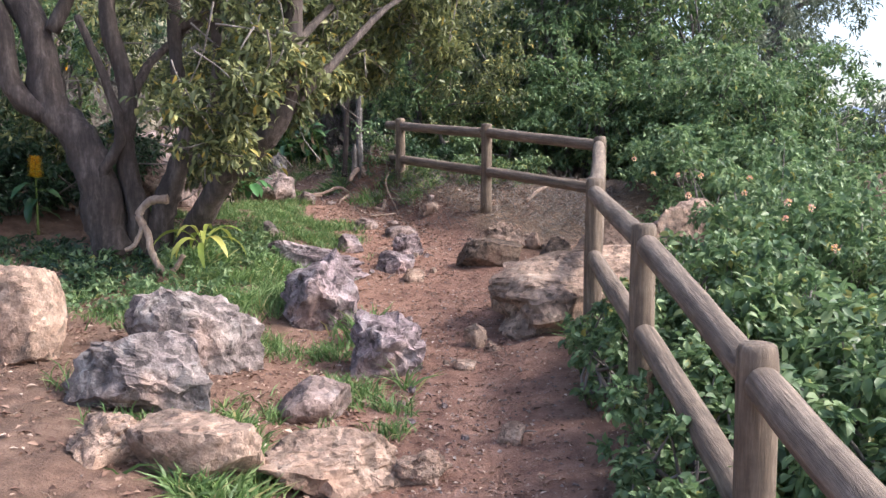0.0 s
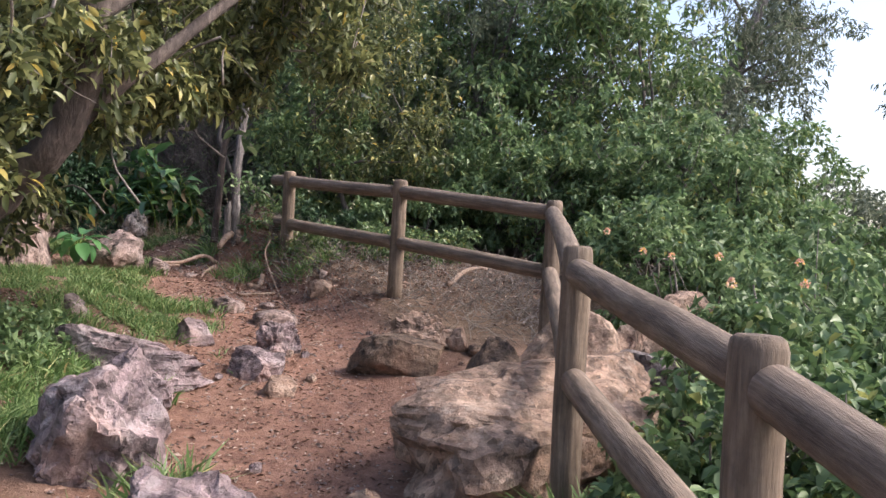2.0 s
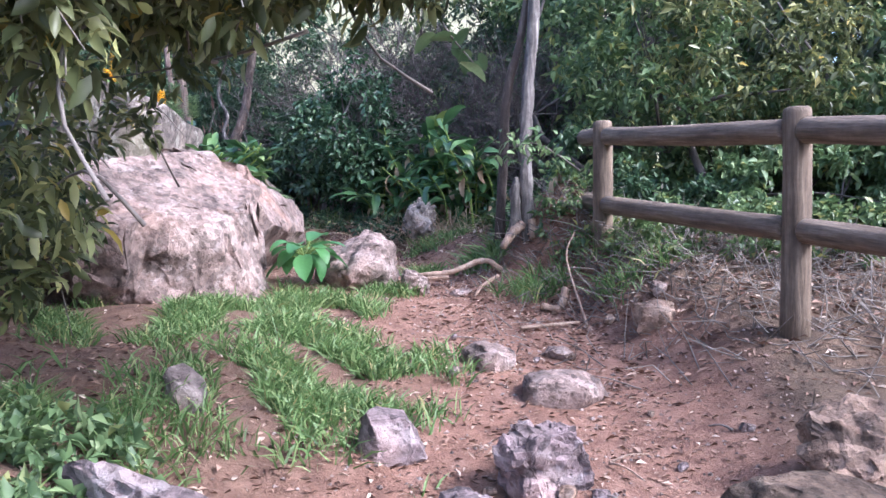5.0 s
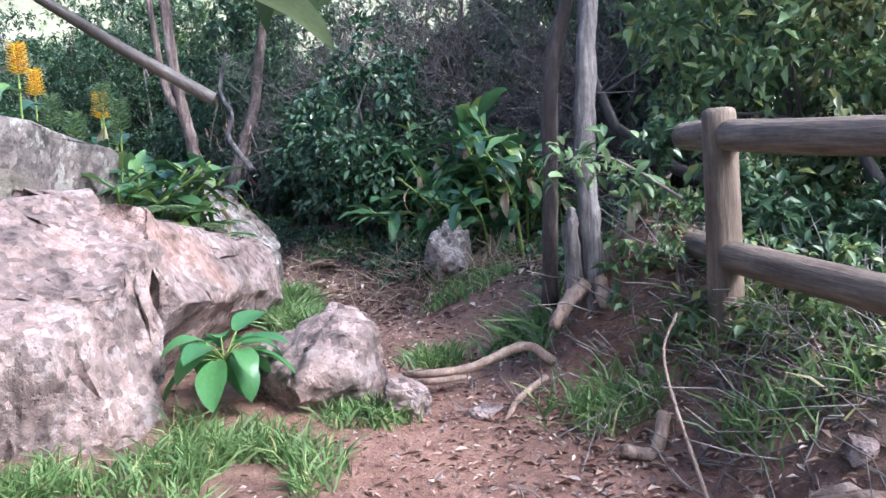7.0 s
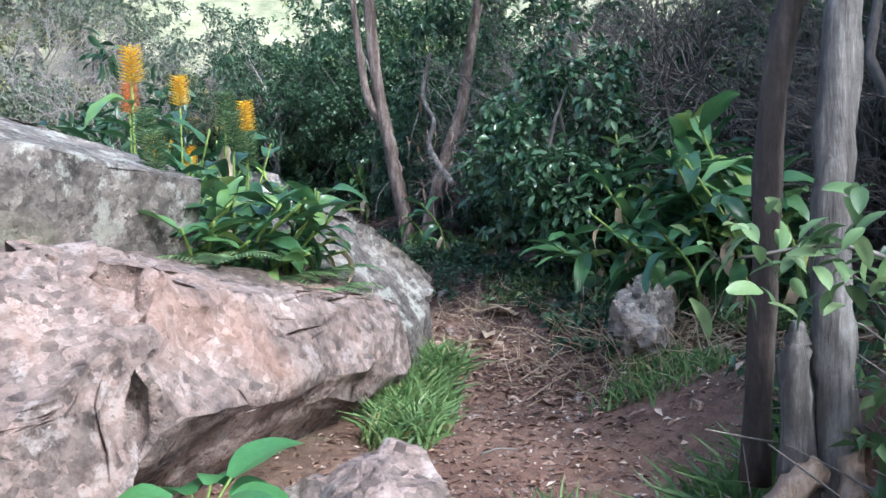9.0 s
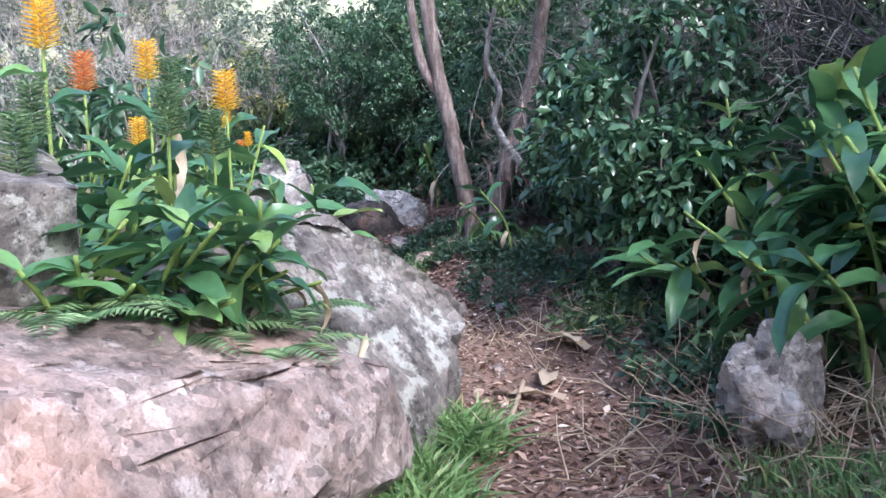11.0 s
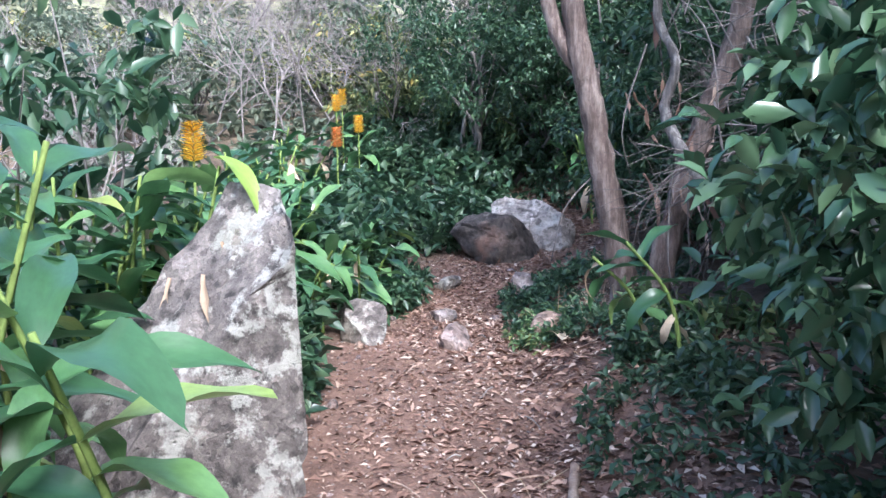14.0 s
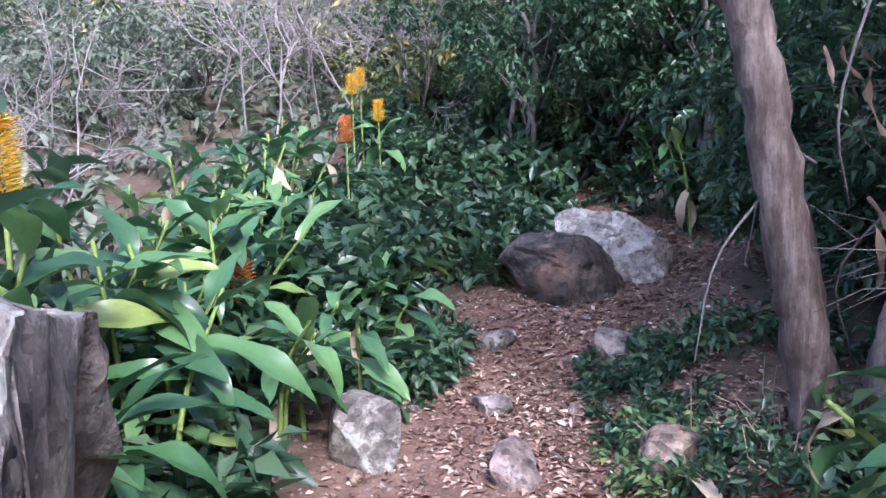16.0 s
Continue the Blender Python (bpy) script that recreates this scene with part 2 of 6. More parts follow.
# ---- the lie of the land ----
SPINE = np.array([
    (0.1, -12, -0.55), (0.1, 3.0, -0.5), (0.0, 4.4, -0.43), (0.0, 6.0, -0.25), (-0.1, 7.3, -0.11), (-0.2, 8.6, 0.14),
    (-0.5, 9.8, 0.32), (-1.1, 10.75, 0.46), (-1.65, 11.35, 0.58), (-2.2, 12.0, 0.66), (-3.2, 12.85, 0.70), (-4.2, 13.55, 0.78),
    (-5.3, 14.15, 0.83), (-6.6, 14.85, 0.87), (-8.0, 15.6, 0.90), (-8.9, 16.2, 0.95), (-9.3, 16.7, 1.12), (-10.3, 18.2, 1.35), (-13, 21, 1.75)])
_run = np.r_[0, np.cumsum(np.hypot(*np.diff(SPINE[:, :2], axis=0).T))]
_fine = np.arange(0, _run[-1], 0.25)
WAY = np.stack([np.interp(_fine, _run, SPINE[:, k]) for k in range(3)], 1)
WAYDIR = np.gradient(WAY[:, :2], axis=0)
WAYDIR /= np.linalg.norm(WAYDIR, axis=1)[:, None]


def ease(a, b, x):
    s = np.clip((x - a) / (b - a), 0, 1)
    return s * s * (3 - 2 * s)


def ground_height(x, y):
    """Height of the ground, and the distance from the middle of the path (positive to its left)."""
    x, y = np.atleast_1d(np.asarray(x, float)), np.atleast_1d(np.asarray(y, float))
    z, side = np.empty(len(x)), np.empty(len(x))
    for k in range(0, len(x), 20000):
        dx, dy = x[k:k + 20000, None] - WAY[:, 0], y[k:k + 20000, None] - WAY[:, 1]
        d2 = dx * dx + dy * dy
        near = d2.argmin(1)
        w = (d2 + 0.12) ** -2.2
        rows = np.arange(len(near))
        z[k:k + 20000] = (w * WAY[:, 2]).sum(1) / w.sum(1)
        cross = WAYDIR[near, 0] * dy[rows, near] - WAYDIR[near, 1] * dx[rows, near]
        side[k:k + 20000] = np.sign(cross) * np.sqrt(d2[rows, near])
    left, right = np.maximum(side, 0), np.maximum(-side, 0)
    # left bank: a shoulder among the rocks, then level
    z = z + ease(0.5, 2.2, left) * 0.26 * (1 - 0.7 * ease(8.2, 9.8, y)) + 0.03 * np.minimum(np.maximum(left - 2.2, 0), 10)
    # right bank: rises past the turn of the fence, falls away before it
    bank = ease(9.0, 11.3, y)
    z = z + ease(0.35, 0.95, right) * (0.08 + 0.34 * bank * (1 - 0.5 * ease(11.8, 13, y)))
    z = z + bank * 0.05 * np.minimum(np.maximum(right - 1, 0), 8)
    fall = (1 - bank) * np.maximum(right - 1.6, 0)
    z = z - 0.45 * np.minimum(fall, 9) * ease(0, 1.5, fall)
    # the knoll that the slim trunk stands on
    z = z + 0.4 * np.exp(-((x + 0.98) ** 2 + (y - 11.82) ** 2) / 0.17)
    r = np.hypot(x, y - 8)
    ahead = ease(0.2, 0.9, (y - 8 - 1.6 * x) / (r + 1))
    west = ease(-1, 9, -x)
    z = z + ahead * (west * 15 * ease(13, 48, r) + (1 - west) * 13 * ease(14, 75, r)) - (1 - ahead) * 35 * ease(20, 90, r) + ease(600, 2600, r) * (120 + 60 * np.sin(x / 400) + 40 * np.sin(y / 260 + 1))
    return z, side


# ---- mesh helpers ----
class Geo:
    def __init__(self):
        self.v, self.f, self.n = [], [], 0

    def add(self, verts, faces):
        self.v.append(np.asarray(verts, float).reshape(-1, 3))
        self.f.append([tuple(int(i) + self.n for i in f) for f in faces])
        self.n += len(self.v[-1])

    def mesh(self, name, mat, smooth=True):
        me = bpy.data.meshes.new(name)
        me.from_pydata(np.concatenate(self.v).tolist(), [], [f for fs in self.f for f in fs])
        me.materials.append(mat)
        if smooth:
            me.shade_smooth()
        return me


def part(name, me, parent, m=None, label=""):
    ob = new(name, me)
    ob.parent = parent
    if m is not None:
        ob.matrix_basis = m
    return tagged(ob, label)


def thing(name, x, y, z, label, category, group="", kind=""):
    ob = new(name)
    ob.location = (x, y, z)
    return tagged(ob, label, category, group, kind)


def ground_z(x, y):
    return float(ground_height(x, y)[0][0])


def tube(geo, points, radii, sides=8, rough=0.0, seed=0, caps=True):
    """A tube along points, with its radius at each and an uneven skin."""
    pts = np.asarray(points, float)
    tang = np.gradient(pts, axis=0)
    tang /= np.linalg.norm(tang, axis=1)[:, None] + 1e-9
    ref = np.array((0.0, 0.0, 1.0)) if abs(tang[0][2]) < 0.9 else np.array((1.0, 0.0, 0.0))
    rings, a = [], np.linspace(0, 2 * np.pi, sides, endpoint=False)
    for k, p in enumerate(pts):
        u = np.cross(tang[k], ref)
        u /= np.linalg.norm(u) + 1e-9
        w = np.cross(tang[k], u)
        r = radii[k] * np.ones(sides)
        if rough:
            r = r * [1 + rough * noise.noise(Vector((math.cos(q) * 1.4 + seed, math.sin(q) * 1.4, k * 0.55 + seed))) for q in a]
        rings.append(p + np.outer(np.cos(a) * r, u) + np.outer(np.sin(a) * r, w))
    v = np.concatenate(rings)
    f = []
    for k in range(len(pts) - 1):
        for j in range(sides):
            q = (j + 1) % sides
            f.append((k * sides + j, k * sides + q, (k + 1) * sides + q, (k + 1) * sides + j))
    if caps:
        f.append(tuple(range(sides))[::-1])
        f.append(tuple((len(pts) - 1) * sides + j for j in range(sides)))
    geo.add(v, f)


def smooth_line(points, count):
    """Points along a soft curve through the given ones."""
    p = [Vector(q) for q in points]
    p = [2 * p[0] - p[1]] + p + [2 * p[-1] - p[-2]]
    out = []
    for s in np.linspace(0, len(points) - 1 - 1e-6, count):
        k, u = int(s), s - int(s)
        a, b, c, d = p[k:k + 4]
        out.append(0.5 * (2 * b + (c - a) * u + (2 * a - 5 * b + 4 * c - d) * u * u + (3 * b - a - 3 * c + d) * u ** 3))
    return [tuple(q) for q in out]


def limb(geo, points, r0, r1, sides=10, rough=0.25, count=None, seed=0):
    line = smooth_line(points, count or 5 * len(points))
    tube(geo, line, np.linspace(r0, r1, len(line)), sides, rough, seed)
    return line


def leaf_mesh(name, P, D, N, L, W, mat, fold=0.25, bend=0.2, fine=False):
    """One mesh of many folded, bent leaf blades. P: foot, D: way, N: upper side, L, W: length and width."""
    D = D / (np.linalg.norm(D, axis=1)[:, None] + 1e-9)
    S = np.cross(D, N)
    S /= np.linalg.norm(S, axis=1)[:, None] + 1e-9
    N = np.cross(S, D)
    L, W = L[:, None], W[:, None]
    n = len(P)
    if fine:
        a1, a2 = P + D * L * 0.33 - N * L * bend * 0.1, P + D * L * 0.68 - N * L * bend * 0.42
        tip = P + D * L * 0.98 - N * L * bend
        up = N * W * fold
        v = np.stack([P, a1 + S * W * 0.46 + up, a1, a1 - S * W * 0.46 + up, a2 + S * W * 0.4 + up, a2, a2 - S * W * 0.4 + up, tip], 1).reshape(-1, 3)
        tri = np.array([[0, 2, 1], [0, 3, 2], [1, 2, 5], [1, 5, 4], [2, 3, 6], [2, 6, 5], [4, 5, 7], [5, 6, 7]])
        idx = (np.arange(n)[:, None, None] * 8 + tri).reshape(-1)
    else:
        tip = P + D * L - N * L * bend
        mid = P + D * L * 0.46 + N * W * fold
        v = np.stack([P, mid + S * W * 0.5, tip, mid - S * W * 0.5], 1).reshape(-1, 3)
        tri = np.array([[0, 2, 1], [0, 3, 2]])
        idx = (np.arange(n)[:, None, None] * 4 + tri).reshape(-1)
    me = bpy.data.meshes.new(name)
    me.vertices.add(len(v))
    me.vertices.foreach_set("co", v.ravel())
    me.loops.add(len(idx))
    me.loops.foreach_set("vertex_index", idx)
    me.polygons.add(len(idx) // 3)
    me.polygons.foreach_set("loop_start", np.arange(0, len(idx), 3))
    me.materials.append(mat)
    me.update(calc_edges=True)
    me.shade_smooth()
    return me


def clump_leaves(rng, centres, radii, per, length, width, droop=0.35, flat=0.7):
    """Leaves gathered on little twigs about each centre, with gaps between."""
    k = len(centres)
    twigs = max(3, per // 7)
    tdir = rng.normal(size=(k, twigs, 3))
    tdir /= np.linalg.norm(tdir, axis=2)[:, :, None]
    tdir[:, :, 2] *= flat
    rad = np.asarray(radii)[:, None, None]
    reach = rng.uniform(0.35, 1.0, (k, twigs, 1)) * rad
    tip = centres[:, None, :] + tdir * reach
    n = per // twigs
    along = rng.uniform(0.0, 0.45, (k, twigs, n, 1))
    P = tip[:, :, None, :] - tdir[:, :, None, :] * along * rad[..., None] * 0.6 + rng.normal(size=(k, twigs, n, 3)) * length * 0.3
    D = tdir[:, :, None, :] * 0.7 + rng.normal(size=(k, twigs, n, 3)) * 0.75
    D[..., 2] -= droop
    N = rng.normal(size=(k, twigs, n, 3)) * 0.5 + (0, 0, 1.0)
    P, D, N = P.reshape(-1, 3), D.reshape(-1, 3), N.reshape(-1, 3)
    L = length * rng.uniform(0.6, 1.25, len(P))
    return P, D, N, L, L * width / length


def leaf_blade(name, length, width, mat, arch=0.5, wave=0.0, segs=7, fold=0.25, seed=0):
    """A single large arching leaf from the origin along +y, with a folded midrib."""
    g, v, f = Geo(), [], []
    for k in range(segs + 1):
        s = k / segs
        w = width * 0.5 * (math.sin(math.pi * min(1, s * 0.92 + 0.07)) ** 0.75) * (1 if s < 1 else 0.02)
        y = length * math.sin(s * arch * 1.6) / (arch * 1.6)
        z = -length * (1 - math.cos(s * arch * 1.6)) / (arch * 1.6)
        wob = wave * width * math.sin(s * 11 + seed)
        v += [(-w, y, z + w * fold + wob), (-w * 0.5, y, z + w * fold * 0.35 + wob * 0.4), (0, y, z - w * 0.06), (w * 0.5, y, z + w * fold * 0.35 - wob * 0.4), (w, y, z + w * fold - wob)]
    for k in range(segs):
        for j in range(4):
            a = k * 5 + j
            f.append((a, a + 1, a + 6, a + 5))
    g.add(v, f)
    return g.mesh(name, mat)


# ---- ground ----
def build_ground():
    dense = np.arange(-14, 5.01, 0.075)
    far = np.array([0.3, 0.7, 1.2, 2, 3, 4.5, 6.5, 9, 12, 16, 22, 30, 42, 60, 90, 140, 220, 350, 550, 850, 1300, 1900, 2600, 3400])
    xs = np.r_[-14 - far[::-1], dense, 5 + far]
    dense = np.arange(1.5, 20.01, 0.075)
    ys = np.r_[1.5 - far[::-1], dense, 20 + far]
    X, Y = np.meshgrid(xs, ys)
    x, y = X.ravel(), Y.ravel()
    z, side = ground_height(x, y)
    near = np.hypot(x + 4, y - 10) < 25
    for k in np.nonzero(near)[0]:
        q = Vector((x[k], y[k], 0))
        rough = 0.35 + 0.65 * min(1.0, max(0.0, abs(side[k]) - 0.35))
        z[k] += rough * (0.055 * noise.noise(q * 1.3) + 0.03 * noise.noise(q * 4.1) + 0.014 * noise.noise(q * 11.0))
    nx, ny = len(xs), len(ys)
    i = np.arange((ny - 1) * nx).reshape(ny - 1, nx)[:, :-1].ravel()
    faces = np.stack([i, i + 1, i + nx + 1, i + nx], 1)
    me = bpy.data.meshes.new("ground")
    me.from_pydata(np.stack([x, y, z], 1).tolist(), [], faces.tolist())
    me.shade_smooth()
    r = np.hypot(x + 4, y - 10)
    cover_haze = np.zeros((len(x), 4))
    cover_haze[:, 0] = np.maximum(ease(0.45, 1.5, np.abs(side)) * 0.62, ease(0.55, 0.95, -side) * ease(7.5, 9.5, y))
    cover_haze[:, 0] = np.maximum(cover_haze[:, 0], ease(0.5, 1.0, side) * ease(10.5, 12, y))
    cover_haze[:, 0] = np.maximum(cover_haze[:, 0], 0.42 * ease(11, 13, y))
    cover_haze[:, 1] = ease(12, 22, r)
    # third channel is no ground cover but painted haze, growing with distance
    cover_haze[:, 2] = ease(150, 900, r)
    cover_haze[:, 3] = 1
    a = me.attributes.new("cover_haze", "FLOAT_COLOR", "POINT")
    a.data.foreach_set("color", cover_haze.ravel())
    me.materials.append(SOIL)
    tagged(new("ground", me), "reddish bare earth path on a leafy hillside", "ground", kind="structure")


build_ground()


# ---- fence ----
def post_mesh(height, radius, seed):
    g, prof = Geo(), []
    for s, r in ((0, 1.04), (0.25, 1.0), (0.5, 1.0), (0.75, 0.98), (0.93, 0.98), (0.975, 0.97), (0.992, 0.9), (1.0, 0.72)):
        prof.append((s * height, r * radius))
    tube(g, [(0.004 * math.sin(seed + z * 3), 0.004 * math.cos(seed * 2 + z * 2), z) for z, r in prof], [r for z, r in prof], 20, 0.07, seed)
    return g.mesh("post", POST_WOOD)


def rail_mesh(length, radius, seed):
    g, n = Geo(), 14
    rs = [radius * (0.86 if k in (0, n) else 1) for k in range(n + 1)]
    zs = [0.006, *np.linspace(0.02, length - 0.02, n - 1), length - 0.006]
    tube(g, [(0.008 * math.sin(seed + z * 1.7), 0.008 * math.cos(seed + z * 1.3), z) for z in zs], rs, 18, 0.07, seed)
    return g.mesh("rail", RAIL_WOOD)


def fence(tops):
    f = thing("wooden_fence", *tops[1][:2], ground_z(*tops[1][:2]), "weathered brown round-log post and two-rail fence along the path", "fence")
    base = Vector(f.location)
    for k, (x, y, z) in enumerate(tops[:-1]):
        foot = min(ground_z(x, y), z - 0.95) - 0.12
        part("post", post_mesh(z - foot, 0.066, k), f, Matrix.Translation(Vector((x, y, foot)) - base))
    for k, (a, b) in enumerate(zip(tops[:-1], tops[1:])):
        for low in (0.105, 0.56):
            p, q = Vector(a) - Vector((0, 0, low)), Vector(b) - Vector((0, 0, low))
            way = (q - p).normalized()
            p, q = p + way * 0.045, q - way * 0.045
            m = Matrix.Translation(p - base) @ way.to_track_quat("Z", "Y").to_matrix().to_4x4()
            part("rail", rail_mesh((q - p).length, 0.06, k * 3 + low), f, m)


fence([(1.0, 0.55, 0.25), (1.06, 2.4, 0.50), (1.08, 4.07, 0.766), (1.13, 5.855, 0.975), (1.654, 8.64, 1.368), (0.53, 9.945, 1.566), (-0.585, 11.4, 1.71), (-0.8, 11.85, 1.74)])


# ---- rocks ----
def rock(x, y, w, d, h, turn=0, seed=0, mat=ROCK_GREY, label="rough grey stone half sunk in the ground", cuts=9, block=0.72, rough=0.15, tilt=(0, 0), sink=0.3, level=5, warp=None, z=None, top=None, name="rock", facets=()):
    """A broken, weathered stone: a blunt block, chipped by planes and pitted."""
    rng = np.random.default_rng(seed)
    bm = bmesh.new()
    bmesh.ops.create_icosphere(bm, subdivisions=level, radius=1)
    planes = [(Vector(rng.normal(size=3)).normalized(), rng.uniform(0.58, 0.92)) for _ in range(cuts + 3)]
    off = Vector(rng.uniform(-40, 40, 3))
    m = Euler((radians(tilt[0]), radians(tilt[1]), radians(turn))).to_matrix()
    size = Vector((w / 2, d / 2, h / (2 - sink * 1.2)))
    fret = 0.5 * rough + 0.05
    for v in bm.verts:
        p = Vector([math.copysign(abs(c) ** block, c) for c in v.co])
        for n, k in planes:
            over = p.dot(n) - k
            if over > 0:
                p -= n * over
        q = p + off
        p *= 1 + rough * (1.1 * noise.fractal(q * 1.3, 1, 2, 3) + 1.3 * (noise.turbulence(q * 1.9, 4, True) - 0.55))
        p += Vector(noise.noise_vector(q * 4)) * rough * 0.5 + Vector(noise.noise_vector(q * 11)) * fret * 0.3 + Vector(noise.noise_vector(q * 23)) * fret * 0.16
        if warp:
            p = Vector(warp(p.x, p.y, p.z))
        v.co = m @ Vector((p.x * size.x, p.y * size.y, p.z * size.z))
    low = min(v.co.z for v in bm.verts)
    if top is not None:
        foot = (ground_z(x, y) if z is None else z) - 0.18
        high = max(v.co.z for v in bm.verts)
        for v in bm.verts:
            v.co.z = (v.co.z - low) * (top - foot) / (high - low)
        low, sink, z = 0.0, 0.0, foot
    me = bpy.data.meshes.new("rock")
    bm.to_mesh(me)
    bm.free()
    me.materials.append(mat)
    me.shade_smooth()
    me.set_sharp_from_angle(angle=radians(32))
    ob = new(name, me)
    tall = max(v.co.z for v in me.vertices) - low
    ob.location = (x, y, (ground_z(x, y) if z is None else z) - low - sink * tall)
    # broad cleavage faces, each given by a point and the way it looks
    for _ in range(2 if facets else 0):
        for point, way in facets:
            way = Vector(way).normalized()
            base = Vector(point) - ob.location
            for v in me.vertices:
                over = (v.co - base).dot(way) - rough * (0.24 * noise.fractal((v.co + off) * 2.6, 1, 2, 4) + 0.09 * noise.noise((v.co + off) * 12))
                if over > 0:
                    v.co -= way * over
    me.set_sharp_from_angle(angle=radians(55 if facets else 32))
    return tagged(ob, label, "rock", "rocks beside the path")


SLABBY = "flat-topped grey stone set in grass beside the path"
rock(-2.5, 4.75, 0.55, 0.6, 0.72, 20, 1, ROCK_TAN, "smooth sunlit tan boulder beside the path", block=0.9, rough=0.04)
rock(-1.5, 4.2, 0.9, 0.5, 0.5, -14, 2, ROCK_GREY, SLABBY, tilt=(8, 10))
rock(-1.5, 5.05, 0.82, 0.6, 0.62, 15, 3, ROCK_GREY, "craggy grey boulder bedded in red earth")
rock(-0.98, 6.25, 0.7, 0.55, 0.68, -10, 4, ROCK_PURPLE, "craggy furrowed boulder with grass at its foot", rough=0.2)
rock(-0.38, 5.38, 0.6, 0.45, 0.46, 25, 5, ROCK_PURPLE, "lumpy purple-grey stone among grass tufts", rough=0.22)
rock(-0.69, 4.58, 0.42, 0.32, 0.3, 10, 6, ROCK_PINK, "pale angular stone lying in grass", block=0.6, rough=0.05)
rock(-1.5, 3.5, 0.36, 0.34, 0.26, 30, 7, ROCK_TAN, SLABBY, block=0.6)
rock(-1.07, 3.55, 0.6, 0.4, 0.42, -6, 8, ROCK_TAN, SLABBY, block=0.55, rough=0.07)
rock(-0.5, 3.72, 0.68, 0.42, 0.3, 12, 9, ROCK_TAN, "low reddish stone bedded in the path's edge", sink=0.35)
rock(-0.05, 3.75, 0.26, 0.2, 0.16, 40, 10, ROCK_TAN, "low reddish stone bedded in the path's edge")
rock(0.42, 4.2, 0.17, 0.15, 0.18, 0, 11, ROCK_TAN, "small rounded brown stone on the path", level=3)
rock(0.29, 5.9, 0.2, 0.18, 0.2, 50, 12, ROCK_TAN, "small broken reddish stone on the path", rough=0.2, level=3)
rock(0.4, 5.75, 0.13, 0.1, 0.1, 10, 13, ROCK_TAN, "small broken reddish stone on the path", rough=0.2, level=3)
rock(0.2, 5.43, 0.17, 0.13, 0.08, 0, 14, ROCK_TAN, "small flat stone on the path", level=3)
rock(-1.15, 7.7, 1.05, 0.42, 0.4, 10, 15, ROCK_PURPLE, "long low purple-grey slab at the grass edge", rough=0.16, level=5, top=0.37,
     warp=lambda x, y, z: (x, y, z * (0.8 - 0.3 * x)))
rock(-0.97, 8.65, 0.32, 0.26, 0.25, 10, 16, ROCK_PURPLE, "pale purple stone at the grass edge", level=3)
rock(-0.34, 8.55, 0.38, 0.32, 0.32, 35, 17, ROCK_PURPLE, "jagged dark purple stone beside the path", rough=0.22)
rock(-0.43, 8.1, 0.42, 0.34, 0.28, -20, 18, ROCK_PURPLE, "rounded purple-grey stone beside the path", rough=0.12)
rock(-0.27, 7.72, 0.25, 0.2, 0.15, 5, 19, ROCK_TAN, "small reddish stone at the path's edge", level=3)
rock(-1.0, 7.2, 0.52, 0.3, 0.3, -25, 20, ROCK_PURPLE, "purple-grey slab bedded in grass", rough=0.15, top=0.2)
rock(0.47, 8.2, 0.66, 0.42, 0.4, -12, 21, ROCK_BROWN, "dark wet-looking boulder with a flat brown top on the path", block=0.6, rough=0.1, tilt=(0, 6), cuts=5,
     facets=[((0.47, 8.2, ground_z(0.47, 8.2) + 0.24), (0.12, -0.12, 0.98)), ((0.47, 8.03, 0.1), (-0.05, -0.97, 0.2)), ((0.22, 8.1, 0.1), (-0.85, -0.4, 0.3))])
rock(0.7, 8.7, 0.44, 0.34, 0.3, 20, 22, ROCK_TAN, "knobbly brown stone on the path", rough=0.2)
rock(0.98, 8.7, 0.21, 0.2, 0.22, 60, 23, ROCK_TAN, "small brown stone beside a boulder", level=3)
rock(1.12, 8.62, 0.16, 0.13, 0.11, 0, 24, ROCK_BROWN, "small dark stone beside a boulder", level=3)
rock(-0.44, 9.45, 0.42, 0.3, 0.17, 8, 25, ROCK_PINK, "pale flat stone worn by feet on the path", block=0.6, rough=0.05, sink=0.4)
rock(-0.87, 9.72, 0.32, 0.24, 0.17, -8, 26, ROCK_PINK, "pale stone bedded in the path", level=3, sink=0.4)
rock(-0.6, 10.0, 0.2, 0.14, 0.07, 0, 27, ROCK_PINK, "pale stone bedded in the path", level=3)
rock(-0.18, 10.4, 0.3, 0.24, 0.2, 15, 28, ROCK_TAN, "small angular brown stone below the bank", block=0.6, level=3)
rock(-0.15, 10.62, 0.12, 0.1, 0.09, 15, 29, ROCK_PINK, "small pale stone below the bank", level=3)
rock(-1.76, 8.47, 0.19, 0.17, 0.2, 0, 30, ROCK_GREY, "grey stone standing in grass", level=3)
rock(-1.82, 11.05, 0.28, 0.24, 0.2, 20, 31, ROCK_PINK, "small rough pink stone against a boulder")
rock(-2.22, 11.1, 0.62, 0.5, 0.52, 30, 32, ROCK_PINK, "pink-grey boulder with a dark crack beside the path", rough=0.09, block=0.8)
rock(-1.5, 11.15, 0.16, 0.12, 0.06, 0, 33, ROCK_PINK, "flat pale stone bedded in the path", level=3)
rock(1.25, 6.55, 1.75, 1.1, 0.62, 24, 34, ROCK_TAN, "broad brown boulder sloping under the fence", rough=0.12, sink=0.3, tilt=(0, -6), level=5, cuts=12)
